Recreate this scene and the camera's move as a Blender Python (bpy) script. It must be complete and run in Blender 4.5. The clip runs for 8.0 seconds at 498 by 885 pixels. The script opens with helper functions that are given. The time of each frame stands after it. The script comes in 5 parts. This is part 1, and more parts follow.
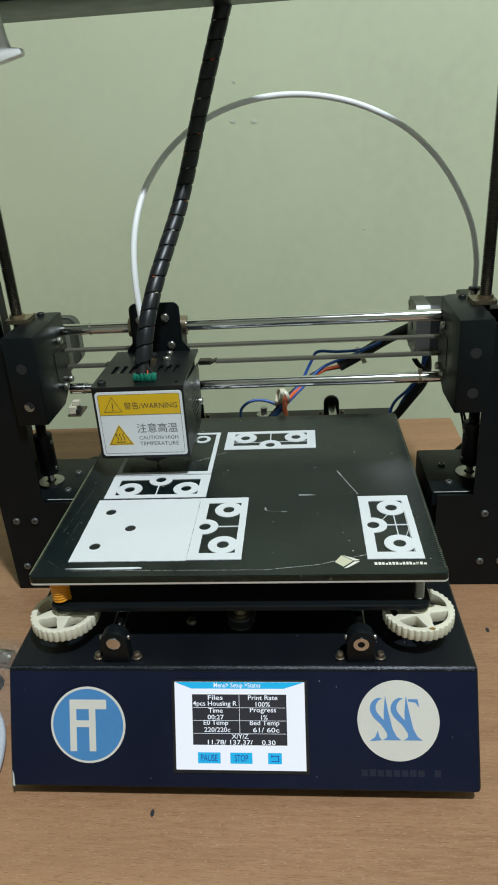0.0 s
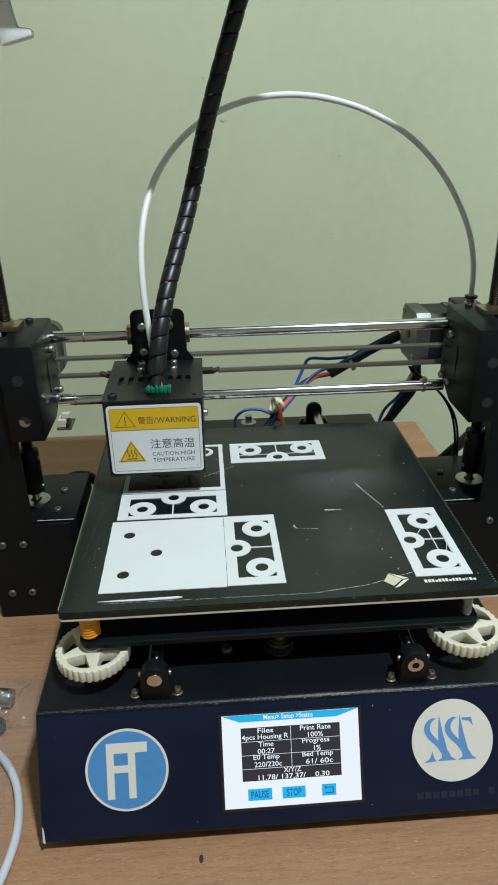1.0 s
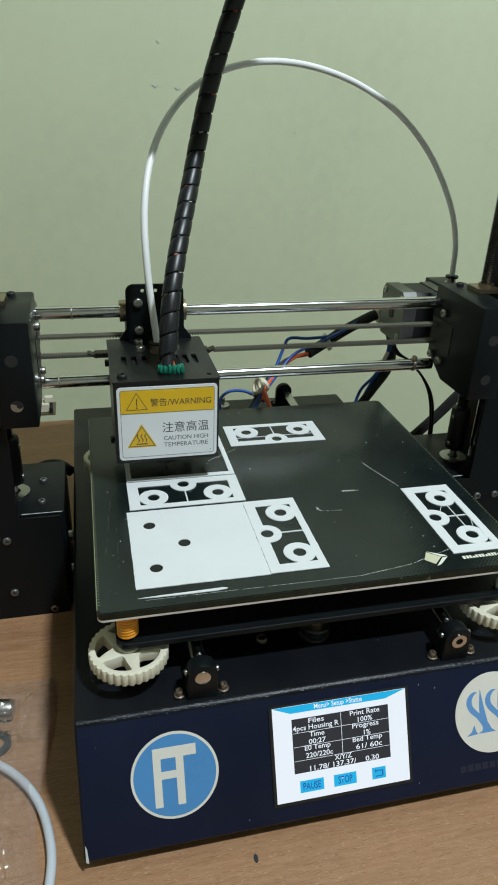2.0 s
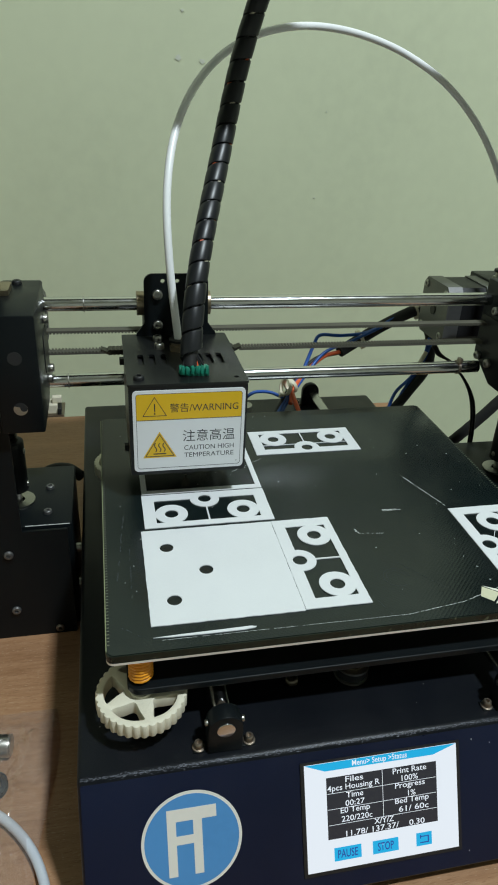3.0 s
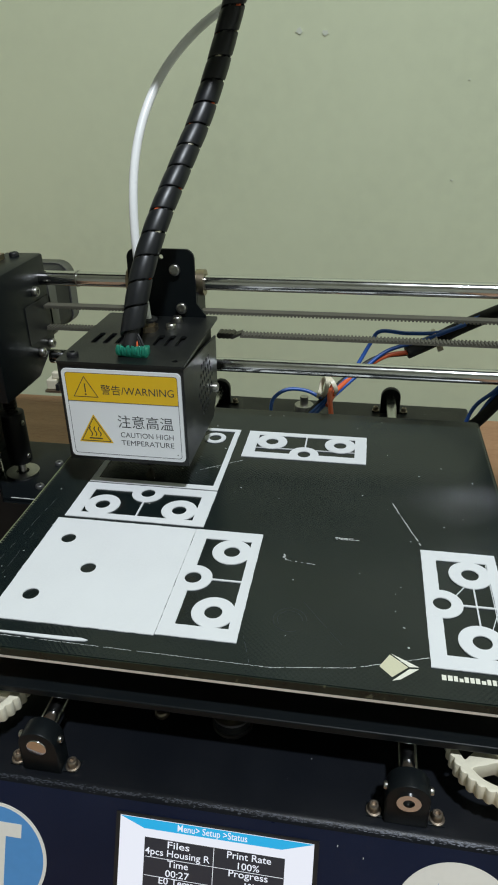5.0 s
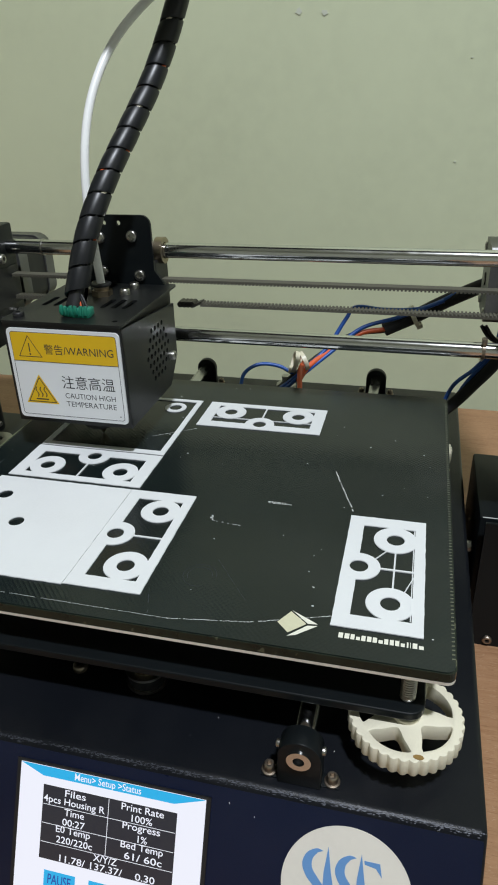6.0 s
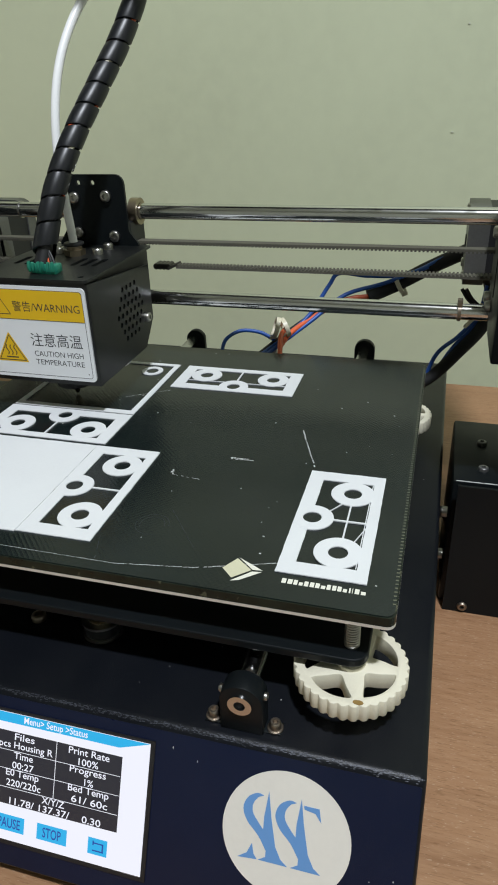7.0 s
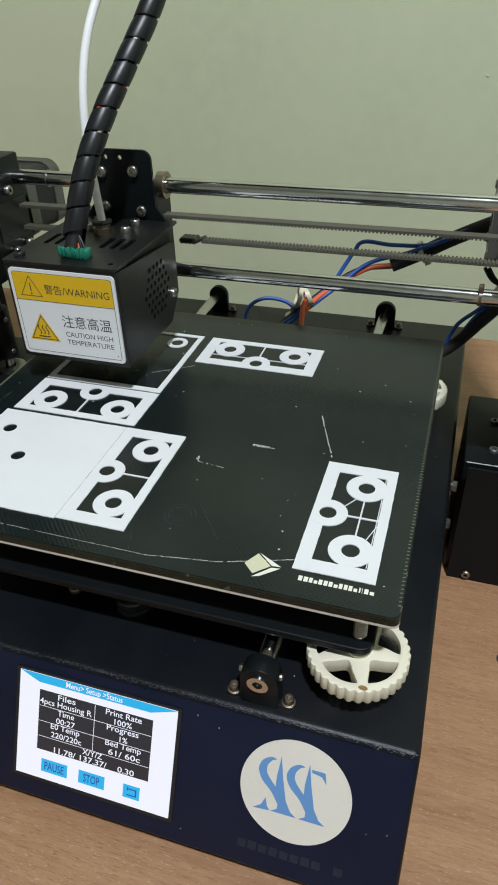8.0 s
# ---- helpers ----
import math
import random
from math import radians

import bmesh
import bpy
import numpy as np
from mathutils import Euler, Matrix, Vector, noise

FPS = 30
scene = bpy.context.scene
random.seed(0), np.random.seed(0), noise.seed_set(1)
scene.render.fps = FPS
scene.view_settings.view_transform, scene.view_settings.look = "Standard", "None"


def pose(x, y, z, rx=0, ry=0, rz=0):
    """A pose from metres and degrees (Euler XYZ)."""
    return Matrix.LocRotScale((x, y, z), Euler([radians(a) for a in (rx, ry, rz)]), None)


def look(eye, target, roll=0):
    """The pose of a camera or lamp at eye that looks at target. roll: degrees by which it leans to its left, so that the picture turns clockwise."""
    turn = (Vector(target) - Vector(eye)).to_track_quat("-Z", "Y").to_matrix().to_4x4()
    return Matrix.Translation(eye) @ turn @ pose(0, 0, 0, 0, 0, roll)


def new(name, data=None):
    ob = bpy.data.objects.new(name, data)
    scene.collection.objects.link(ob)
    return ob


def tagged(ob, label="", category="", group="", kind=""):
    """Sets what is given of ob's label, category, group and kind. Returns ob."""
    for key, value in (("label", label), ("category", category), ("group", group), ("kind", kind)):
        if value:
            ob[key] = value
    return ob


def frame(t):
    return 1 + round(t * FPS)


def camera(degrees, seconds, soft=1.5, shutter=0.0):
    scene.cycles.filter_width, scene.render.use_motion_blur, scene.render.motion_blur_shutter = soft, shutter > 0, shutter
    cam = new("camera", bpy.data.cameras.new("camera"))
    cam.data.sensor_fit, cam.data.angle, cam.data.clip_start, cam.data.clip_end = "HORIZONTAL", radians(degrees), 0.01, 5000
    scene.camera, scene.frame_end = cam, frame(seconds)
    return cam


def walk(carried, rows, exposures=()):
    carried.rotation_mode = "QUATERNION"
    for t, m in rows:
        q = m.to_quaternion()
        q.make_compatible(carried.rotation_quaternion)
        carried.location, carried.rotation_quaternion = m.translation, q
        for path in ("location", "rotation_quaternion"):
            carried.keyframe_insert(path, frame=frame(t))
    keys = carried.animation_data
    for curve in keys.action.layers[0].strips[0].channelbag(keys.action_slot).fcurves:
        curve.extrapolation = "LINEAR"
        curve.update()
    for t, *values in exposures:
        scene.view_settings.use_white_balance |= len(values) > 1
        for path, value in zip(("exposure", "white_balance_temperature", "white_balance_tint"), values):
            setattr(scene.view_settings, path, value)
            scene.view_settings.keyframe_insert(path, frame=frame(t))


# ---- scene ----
K = 1.07  # all plan numbers below are multiplied by this to give metres

# ---- camera ----
cam = camera(40.6, 8.0, soft=1.9)
PATH = [
    (0, (0.0387, -0.4002, 0.3228), (0.0057, -0.0402, 0.1516), -3.75),
    (0.5, (0.0107, -0.3918, 0.3259), (-0.0086, -0.0316, 0.1530), -3.35),
    (1, (-0.0315, -0.3789, 0.3264), (-0.0096, -0.0196, 0.1521), -1.04),
    (2.5, (-0.1153, -0.3360, 0.3098), (-0.0199, 0.0055, 0.1248), 2.83),
    (3, (-0.1032, -0.3103, 0.3063), (-0.0237, 0.0343, 0.1195), 3.02),
    (3.5, (-0.0598, -0.2864, 0.3061), (-0.0042, 0.0620, 0.1177), 3.47),
    (4, (-0.0256, -0.2806, 0.3009), (-0.0124, 0.0683, 0.1057), 2.51),
    (4.2, (-0.0141, -0.2803, 0.3027), (-0.0187, 0.0696, 0.1089), 1.88),
    (5.3, (0.0544, -0.2755, 0.2812), (-0.0148, 0.0715, 0.0946), -1.01),
    (5.5, (0.0617, -0.2758, 0.2805), (-0.0074, 0.0702, 0.0921), -0.41),
    (6, (0.0881, -0.2724, 0.2673), (-0.0009, 0.0712, 0.0829), -1.62),
    (6.5, (0.1043, -0.2743, 0.2549), (0.0160, 0.0709, 0.0731), -1.95),
    (7, (0.1125, -0.2720, 0.2526), (0.0128, 0.0662, 0.0639), -2.03),
    (7.5, (0.1155, -0.2686, 0.2631), (0.0095, 0.0567, 0.0559), -2.78),
    (8, (0.1104, -0.2698, 0.2883), (0.0077, 0.0400, 0.0570), -1.80),
]
walk(cam, [(t, look([K * v for v in eye], [K * v for v in target], roll)) for t, eye, target, roll in PATH],
     exposures=[(0, 0.0, 6500, 10), (1.2, 0.0, 6500, 9), (2.5, -0.06, 6500, 8), (4, -0.12, 6560, 10), (5.5, -0.04, 6620, 16), (7, 0.03, 6640, 17), (8, 0.03, 6640, 16)])

# ---- light ----
world = bpy.data.worlds.new("world")
scene.world = world
world.use_nodes = True
world.node_tree.nodes["Background"].inputs[0].default_value = (0.75, 0.85, 1.0, 1)
world.node_tree.nodes["Background"].inputs[1].default_value = 0.05


def area_lamp(name, eye, target, width, depth, power, color):
    data = bpy.data.lights.new(name, "AREA")
    data.shape, data.size, data.size_y, data.energy, data.color = "RECTANGLE", width, depth, power, color
    ob = new(name, data)
    ob.matrix_world = look(eye, target)
    return ob


area_lamp("ceiling_light", (0.42, -0.70, 1.80), (0.30, -0.35, 0), 0.12, 0.07, 35.5, (0.83, 0.935, 1.0))

# ---- materials ----
def material(name, color, rough=0.5, metal=0.0, var=0.12, grain=400, bump=0.05, wear=None, wear_at=0.62, spec=0.5,
             big=12, coat=0.0, dust=0.0, stretch=(1, 1, 1)):
    """A surface with two scales of variation: broad stains and fine grain, with optional worn flecks or dust."""
    m = bpy.data.materials.new(name)
    m.use_nodes = True
    n, l = m.node_tree.nodes, m.node_tree.links
    p = n["Principled BSDF"]
    tc = n.new("ShaderNodeTexCoord")
    mp = n.new("ShaderNodeMapping")
    mp.inputs["Scale"].default_value = stretch
    l.new(tc.outputs["Object"], mp.inputs[0])

    def tex(scale, detail=4):
        t = n.new("ShaderNodeTexNoise")
        t.inputs["Scale"].default_value, t.inputs["Detail"].default_value = scale, detail
        l.new(mp.outputs[0], t.inputs["Vector"])
        return t.outputs["Fac"]

    def mix(fac, a, b, blend="MIX"):
        x = n.new("ShaderNodeMix")
        x.data_type, x.blend_type = "RGBA", blend
        for sock, v in ((x.inputs[0], fac), (x.inputs[6], a), (x.inputs[7], b)):
            if isinstance(v, (int, float, tuple)):
                sock.default_value = v
            else:
                l.new(v, sock)
        return x.outputs[2]

    def ramp(fac, lo, hi):
        r = n.new("ShaderNodeMapRange")
        r.inputs[1].default_value, r.inputs[2].default_value = lo, hi
        l.new(fac, r.inputs[0])
        return r.outputs[0]

    c = (*color, 1)
    dark = tuple(v * (1 - var) for v in color) + (1,)
    light = tuple(min(1, v * (1 + var)) for v in color) + (1,)
    col = mix(ramp(tex(big), 0.3, 0.7), dark, light)
    fine = tex(grain, 3)
    col = mix(ramp(fine, 0.35, 0.65), col, mix(0.5, col, light))
    if wear:
        col = mix(ramp(tex(grain * 0.4, 6), wear_at, wear_at + 0.06), col, (*wear, 1))
    if dust:
        d = n.new("ShaderNodeMath")
        d.operation = "MULTIPLY"
        d.inputs[1].default_value = dust
        l.new(ramp(tex(big * 2.7, 8), 0.4, 0.75), d.inputs[0])
        col = mix(d.outputs[0], col, (0.32, 0.31, 0.28, 1))
    l.new(col, p.inputs["Base Color"])
    r = n.new("ShaderNodeMapRange")
    r.inputs[3].default_value, r.inputs[4].default_value = max(0.03, rough - 0.08), min(1, rough + 0.08)
    l.new(tex(big * 5), r.inputs[0])
    l.new(r.outputs[0], p.inputs["Roughness"])
    p.inputs["Metallic"].default_value = metal
    p.inputs["Specular IOR Level"].default_value = spec
    p.inputs["Coat Weight"].default_value = coat
    if bump:
        b = n.new("ShaderNodeBump")
        b.inputs["Strength"].default_value, b.inputs["Distance"].default_value = bump, 0.0006
        l.new(fine, b.inputs["Height"])
        l.new(b.outputs[0], p.inputs["Normal"])
    return m


def glow(name, color, strength):
    m = bpy.data.materials.new(name)
    m.use_nodes = True
    p = m.node_tree.nodes["Principled BSDF"]
    p.inputs["Base Color"].default_value = (0.02, 0.02, 0.02, 1)
    p.inputs["Roughness"].default_value = 0.2
    p.inputs["Emission Color"].default_value = (*color, 1)
    p.inputs["Emission Strength"].default_value = strength
    return m


def wood():
    """Printed wood-grain laminate: soft streaks, short dark pores and pale flecks along x."""
    m = material("wood_laminate", (0.42, 0.25, 0.135), 0.48, 0, 0.08, 900, 0.03, big=6)
    n, l = m.node_tree.nodes, m.node_tree.links
    p = n["Principled BSDF"]
    tc = n.new("ShaderNodeTexCoord")

    def streak(scale, size, detail, lo, hi, distort=0.3):
        mp, t, r = n.new("ShaderNodeMapping"), n.new("ShaderNodeTexNoise"), n.new("ShaderNodeMapRange")
        mp.inputs["Scale"].default_value = scale
        t.inputs["Scale"].default_value, t.inputs["Detail"].default_value, t.inputs["Distortion"].default_value = size, detail, distort
        r.inputs[1].default_value, r.inputs[2].default_value = lo, hi
        l.new(tc.outputs["Object"], mp.inputs[0])
        l.new(mp.outputs[0], t.inputs["Vector"])
        l.new(t.outputs["Fac"], r.inputs[0])
        return r.outputs[0]

    def mix(fac, a, b):
        x = n.new("ShaderNodeMix")
        x.data_type = "RGBA"
        for sock, v in ((x.inputs[0], fac), (x.inputs[6], a), (x.inputs[7], b)):
            if isinstance(v, tuple):
                sock.default_value = v
            else:
                l.new(v, sock)
        return x.outputs[2]

    def part_of(fac, k):
        q = n.new("ShaderNodeMath")
        q.operation = "MULTIPLY"
        q.inputs[1].default_value = k
        l.new(fac, q.inputs[0])
        return q.outputs[0]

    col = mix(streak((1.5, 14, 14), 3, 6, 0.3, 0.7), (0.262, 0.130, 0.062, 1), (0.385, 0.205, 0.104, 1))
    col = mix(part_of(streak((12, 110, 110), 4, 8, 0.35, 0.65), 0.55), col, (0.42, 0.240, 0.130, 1))
    col = mix(part_of(streak((45, 480, 480), 4, 4, 0.56, 0.66), 0.6), col, (0.19, 0.088, 0.036, 1))
    col = mix(part_of(streak((70, 300, 300), 6, 3, 0.62, 0.70), 0.5), col, (0.52, 0.37, 0.25, 1))
    l.new(col, p.inputs["Base Color"])
    return m


def bed_glass():
    """Dark coated glass: a fine regular weave of dots, cloudy wiped patches and faint scuffs."""
    m = material("coated_glass", (0.0048, 0.0088, 0.0092), 0.22, 0, 0.35, 1500, 0.0, big=14, dust=0.014)
    n, l = m.node_tree.nodes, m.node_tree.links
    p = n["Principled BSDF"]
    old = p.inputs["Base Color"].links[0].from_socket
    tc, mp, v = n.new("ShaderNodeTexCoord"), n.new("ShaderNodeMapping"), n.new("ShaderNodeTexVoronoi")
    mp.inputs["Rotation"].default_value = (0, 0, radians(45))
    v.inputs["Scale"].default_value, v.inputs["Randomness"].default_value = 620, 0.08
    l.new(tc.outputs["Object"], mp.inputs[0])
    l.new(mp.outputs[0], v.inputs["Vector"])
    dot, mix = n.new("ShaderNodeMapRange"), n.new("ShaderNodeMix")
    dot.inputs[1].default_value, dot.inputs[2].default_value = 0.42, 0.20
    dot.inputs[4].default_value = 0.55
    l.new(v.outputs["Distance"], dot.inputs[0])
    mix.data_type = "RGBA"
    mix.inputs[7].default_value = (0.013, 0.021, 0.019, 1)
    l.new(dot.outputs[0], mix.inputs[0])
    l.new(old, mix.inputs[6])
    l.new(mix.outputs[2], p.inputs["Base Color"])
    b = n.new("ShaderNodeBump")
    b.inputs["Strength"].default_value, b.inputs["Distance"].default_value = 0.20, 0.0003
    l.new(v.outputs["Distance"], b.inputs["Height"])
    l.new(b.outputs[0], p.inputs["Normal"])
    return m


def clear_film():
    """Thin clear plastic: mostly see-through, with sharp gloss."""
    m = bpy.data.materials.new("clear_film")
    m.use_nodes = True
    n, l = m.node_tree.nodes, m.node_tree.links
    out = n["Material Output"]
    t, g, d = n.new("ShaderNodeBsdfTransparent"), n.new("ShaderNodeBsdfGlossy"), n.new("ShaderNodeBsdfDiffuse")
    t.inputs[0].default_value = (0.93, 0.92, 0.9, 1)
    g.inputs["Roughness"].default_value = 0.08
    d.inputs[0].default_value = (0.7, 0.7, 0.68, 1)
    f = n.new("ShaderNodeFresnel")
    f.inputs[0].default_value = 1.5
    a, b = n.new("ShaderNodeMixShader"), n.new("ShaderNodeMixShader")
    a.inputs[0].default_value = 0.10
    l.new(t.outputs[0], a.inputs[1])
    l.new(d.outputs[0], a.inputs[2])
    l.new(f.outputs[0], b.inputs[0])
    l.new(a.outputs[0], b.inputs[1])
    l.new(g.outputs[0], b.inputs[2])
    l.new(b.outputs[0], out.inputs[0])
    return m


BLACK = material("black_powder_coat", (0.0050, 0.0068, 0.0078), 0.36, 0, 0.2, 2500, 0.08, dust=0.004, spec=0.17)
# front navy made bluer: part of the screen's glow sits in this colour
NAVY_GLOW = material("navy_paint_with_glow", (0.0054, 0.0090, 0.0270), 0.32, 0, 0.22, 2500, 0.10, dust=0.008, spec=0.22)
DECK = material("black_deck_paint", (0.0046, 0.0056, 0.0078), 0.34, 0, 0.25, 2500, 0.12, dust=0.010, spec=0.20)
DARK = material("matt_black_plastic", (0.010, 0.010, 0.011), 0.5, 0, 0.2, 900, 0.05)
RUBBER = material("black_rubber", (0.012, 0.012, 0.012), 0.75, 0, 0.2, 900, 0.1)
HOSE = material("black_spiral_plastic", (0.007, 0.008, 0.010), 0.38, 0, 0.15, 700, 0.04)
CHROME = material("polished_steel_rod", (0.62, 0.62, 0.61), 0.14, 1, 0.06, 600, 0.01, big=30)
STEEL = material("zinc_steel", (0.42, 0.41, 0.38), 0.32, 1, 0.2, 900, 0.08, big=60)
OLD_STEEL = material("tarnished_screw_steel", (0.30, 0.25, 0.20), 0.42, 1, 0.3, 900, 0.1, big=90)
THREAD = material("oiled_screw_steel", (0.075, 0.07, 0.06), 0.4, 1, 0.2, 900, 0.05)
BRASS = material("dull_brass", (0.33, 0.27, 0.19), 0.36, 1, 0.2, 900, 0.06, big=60)
GREY = material("motor_grey_metal", (0.17, 0.17, 0.165), 0.42, 0.7, 0.12, 900, 0.05)
BELT = material("rubber_belt", (0.085, 0.080, 0.060), 0.7, 0, 0.2, 900, 0.1)
CREAM = material("cream_printed_plastic", (0.71, 0.67, 0.53), 0.45, 0, 0.06, 1500, 0.1, big=40)
PLA = material("white_first_layer", (0.73, 0.745, 0.75), 0.5, 0, 0.03, 1200, 0.06, big=30)
PTFE = material("white_tube", (0.90, 0.91, 0.90), 0.30, 0, 0.03, 400, 0.02, big=30)
MILKY = material("milky_tube", (0.55, 0.58, 0.63), 0.35, 0, 0.05, 400, 0.02, big=30)
NYLON = material("off_white_nylon", (0.70, 0.65, 0.50), 0.4, 0, 0.1, 400, 0.04, big=60)
LABEL = material("white_label_film", (0.74, 0.75, 0.76), 0.34, 0, 0.02, 300, 0.01, big=20)
YELLOW = material("yellow_label_ink", (0.72, 0.44, 0.012), 0.34, 0, 0.04, 300, 0.01, big=20)
INK = material("dark_label_ink", (0.03, 0.03, 0.035), 0.4, 0, 0.1, 300, 0.0)
BLUE = material("blue_sticker", (0.075, 0.26, 0.55), 0.36, 0, 0.04, 300, 0.01, big=20)
STICKER = material("cream_sticker_paper", (0.74, 0.71, 0.64), 0.42, 0, 0.03, 500, 0.02, big=20)
EMBLEM = material("blue_emblem_ink", (0.12, 0.29, 0.58), 0.42, 0, 0.04, 500, 0.01)
FADED = material("faded_blue_print", (0.009, 0.015, 0.034), 0.45, 0, 0.3, 900, 0.0, wear=(0.012, 0.014, 0.028), wear_at=0.5)
MARK = material("cream_print", (0.62, 0.60, 0.42), 0.45, 0, 0.06, 900, 0.02)
PALE = material("pale_cream_print", (0.78, 0.77, 0.66), 0.45, 0, 0.06, 900, 0.02)
SPRING = material("orange_spring_paint", (0.75, 0.30, 0.015), 0.38, 0, 0.1, 900, 0.03)
RED = material("red_wire", (0.74, 0.13, 0.045), 0.38, 0, 0.1, 500, 0.02)
WIRE_BLUE = material("blue_wire", (0.015, 0.085, 0.36), 0.35, 0, 0.1, 500, 0.02)
WIRE_YELLOW = material("yellow_wire", (0.60, 0.38, 0.03), 0.4, 0, 0.1, 500, 0.02)
GREEN = material("green_connector", (0.012, 0.20, 0.13), 0.3, 0, 0.25, 300, 0.1, big=120)
EDGE = material("glass_edge", (0.011, 0.016, 0.011), 0.20, 0, 0.4, 500, 0.05, big=90, wear=(0.085, 0.088, 0.055), wear_at=0.64, spec=0.25)
ALU = material("heater_edge", (0.74, 0.73, 0.68), 0.35, 0.3, 0.15, 500, 0.05)
WORN_GLINT = material("worn_edge_highlight", (0.044, 0.048, 0.060), 0.45, 0.3, 0.3, 900, 0.05)
FAINT = material("faint_scuff", (0.035, 0.041, 0.042), 0.6, 0, 0.3, 900, 0.0)
SCUFF = material("white_scratch", (0.55, 0.56, 0.54), 0.6, 0, 0.1, 900, 0.0)
CASE = material("hotend_black_steel", (0.0075, 0.0085, 0.0085), 0.34, 0, 0.2, 2500, 0.08, dust=0.02, spec=0.35)
WALL = material("pale_green_wall_paint", (0.605, 0.645, 0.446), 0.62, 0, 0.06, 70, 0.08, big=4)
FLAKE = material("bare_plaster_chip", (0.58, 0.60, 0.50), 0.8, 0, 0.1, 400, 0.2)
ROOM = material("room_paint", (0.62, 0.62, 0.56), 0.7, 0, 0.03, 60, 0.03, big=3)
FLOOR = material("grey_floor_tile", (0.32, 0.31, 0.29), 0.5, 0, 0.08, 60, 0.03, big=3)
WOOD = wood()
GLASS = bed_glass()
FILM = clear_film()
LCD_WHITE = glow("lcd_white", (0.84, 0.91, 1.0), 0.96)
LCD_CYAN = glow("lcd_cyan", (0.0, 0.42, 0.78), 1.0)
LCD_DARK = glow("lcd_dark", (0.012, 0.012, 0.02), 1.0)
LCD_BLUE = glow("lcd_button_ink", (0.01, 0.08, 0.42), 0.8)

# ---- building helpers ----
ORIGIN = {}


def thing(name, base, label, category, group="", kind=""):
    ob = new(name)
    ob.empty_display_size = 0.02
    ob.location = [K * v for v in base]
    ORIGIN[ob] = Vector(ob.location)
    return tagged(ob, label, category, group, kind)


def part(name, bm, mat, parent=None, label="", smooth=False, base=(0, 0, 0)):
    """Links a bmesh, built at its place in the plan, as one mesh object under a thing or a part."""
    bmesh.ops.recalc_face_normals(bm, faces=bm.faces)
    bm.transform(Matrix.Scale(K, 4))
    origin = ORIGIN[parent] if parent else Vector(base) * K
    bm.transform(Matrix.Translation(-origin))
    me = bpy.data.meshes.new(name)
    bm.to_mesh(me)
    bm.free()
    for m in mat if isinstance(mat, (list, tuple)) else [mat]:
        me.materials.append(m)
    if smooth:
        me.set_sharp_from_angle(angle=radians(40))
        for f in me.polygons:
            f.use_smooth = True
    ob = new(name, me)
    ob.parent = parent
    if not parent:
        ob.location = origin
    ORIGIN[ob] = origin
    return tagged(ob, label)


def solo(name, bm, mat, base, label, category, group="", kind="", smooth=False):
    return tagged(part(name, bm, mat, None, label, smooth, base), label, category, group, kind)


def B():
    return bmesh.new()


def add(bm, verts, faces):
    vs = [bm.verts.new(v) for v in verts]
    return [bm.faces.new([vs[i] for i in f]) for f in faces]


def box(bm, x0, x1, y0, y1, z0, z1, bevel=0.0, seg=2):
    tmp = B()
    bmesh.ops.create_cube(tmp, size=1, matrix=Matrix.Translation(((x0 + x1) / 2, (y0 + y1) / 2, (z0 + z1) / 2))
                          @ Matrix.Diagonal((x1 - x0, y1 - y0, z1 - z0, 1)))
    if bevel:
        bmesh.ops.bevel(tmp, geom=tmp.edges[:], offset=bevel, segments=seg, affect="EDGES", profile=0.5)
    return merge(bm, tmp)


def merge(bm, tmp, m=None):
    if m:
        tmp.transform(m)
    me = bpy.data.meshes.new("tmp")
    tmp.to_mesh(me)
    tmp.free()
    bm.from_mesh(me)
    bpy.data.meshes.remove(me)
    return bm


def cyl(bm, p0, p1, r, seg=24, r2=None, bevel=0.0):
    p0, p1 = Vector(p0), Vector(p1)
    d = p1 - p0
    tmp = B()
    bmesh.ops.create_cone(tmp, cap_ends=True, segments=seg, radius1=r, radius2=r if r2 is None else r2, depth=d.length)
    if bevel:
        ends = [e for e in tmp.edges if len(e.link_faces) == 2 and max(len(f.verts) for f in e.link_faces) > 4]
        bmesh.ops.bevel(tmp, geom=ends, offset=bevel, segments=2, affect="EDGES", profile=0.5)
    return merge(bm, tmp, Matrix.Translation((p0 + p1) / 2) @ d.to_track_quat("Z", "Y").to_matrix().to_4x4())


def spline(pts, n=12):
    """Points of a smooth curve through pts."""
    p = [Vector(v) for v in pts]
    p = [p[0] * 2 - p[1]] + p + [p[-1] * 2 - p[-2]]
    out = []
    for i in range(1, len(p) - 2):
        a, b, c, d = p[i - 1:i + 3]
        for k in range(n):
            t = k / n
            out.append(0.5 * (2 * b + (c - a) * t + (2 * a - 5 * b + 4 * c - d) * t * t + (3 * b - a - 3 * c + d) * t ** 3))
    return out + [p[-2]]


def frames(path):
    """A turning-free frame (side, up, ahead) at each point of a path."""
    out, side = [], None
    for i, p in enumerate(path):
        d = (path[min(i + 1, len(path) - 1)] - path[max(i - 1, 0)]).normalized()
        if side is None:
            side = d.orthogonal().normalized()
        side = (side - d * side.dot(d)).normalized()
        out.append((side, d.cross(side), d))
    return out


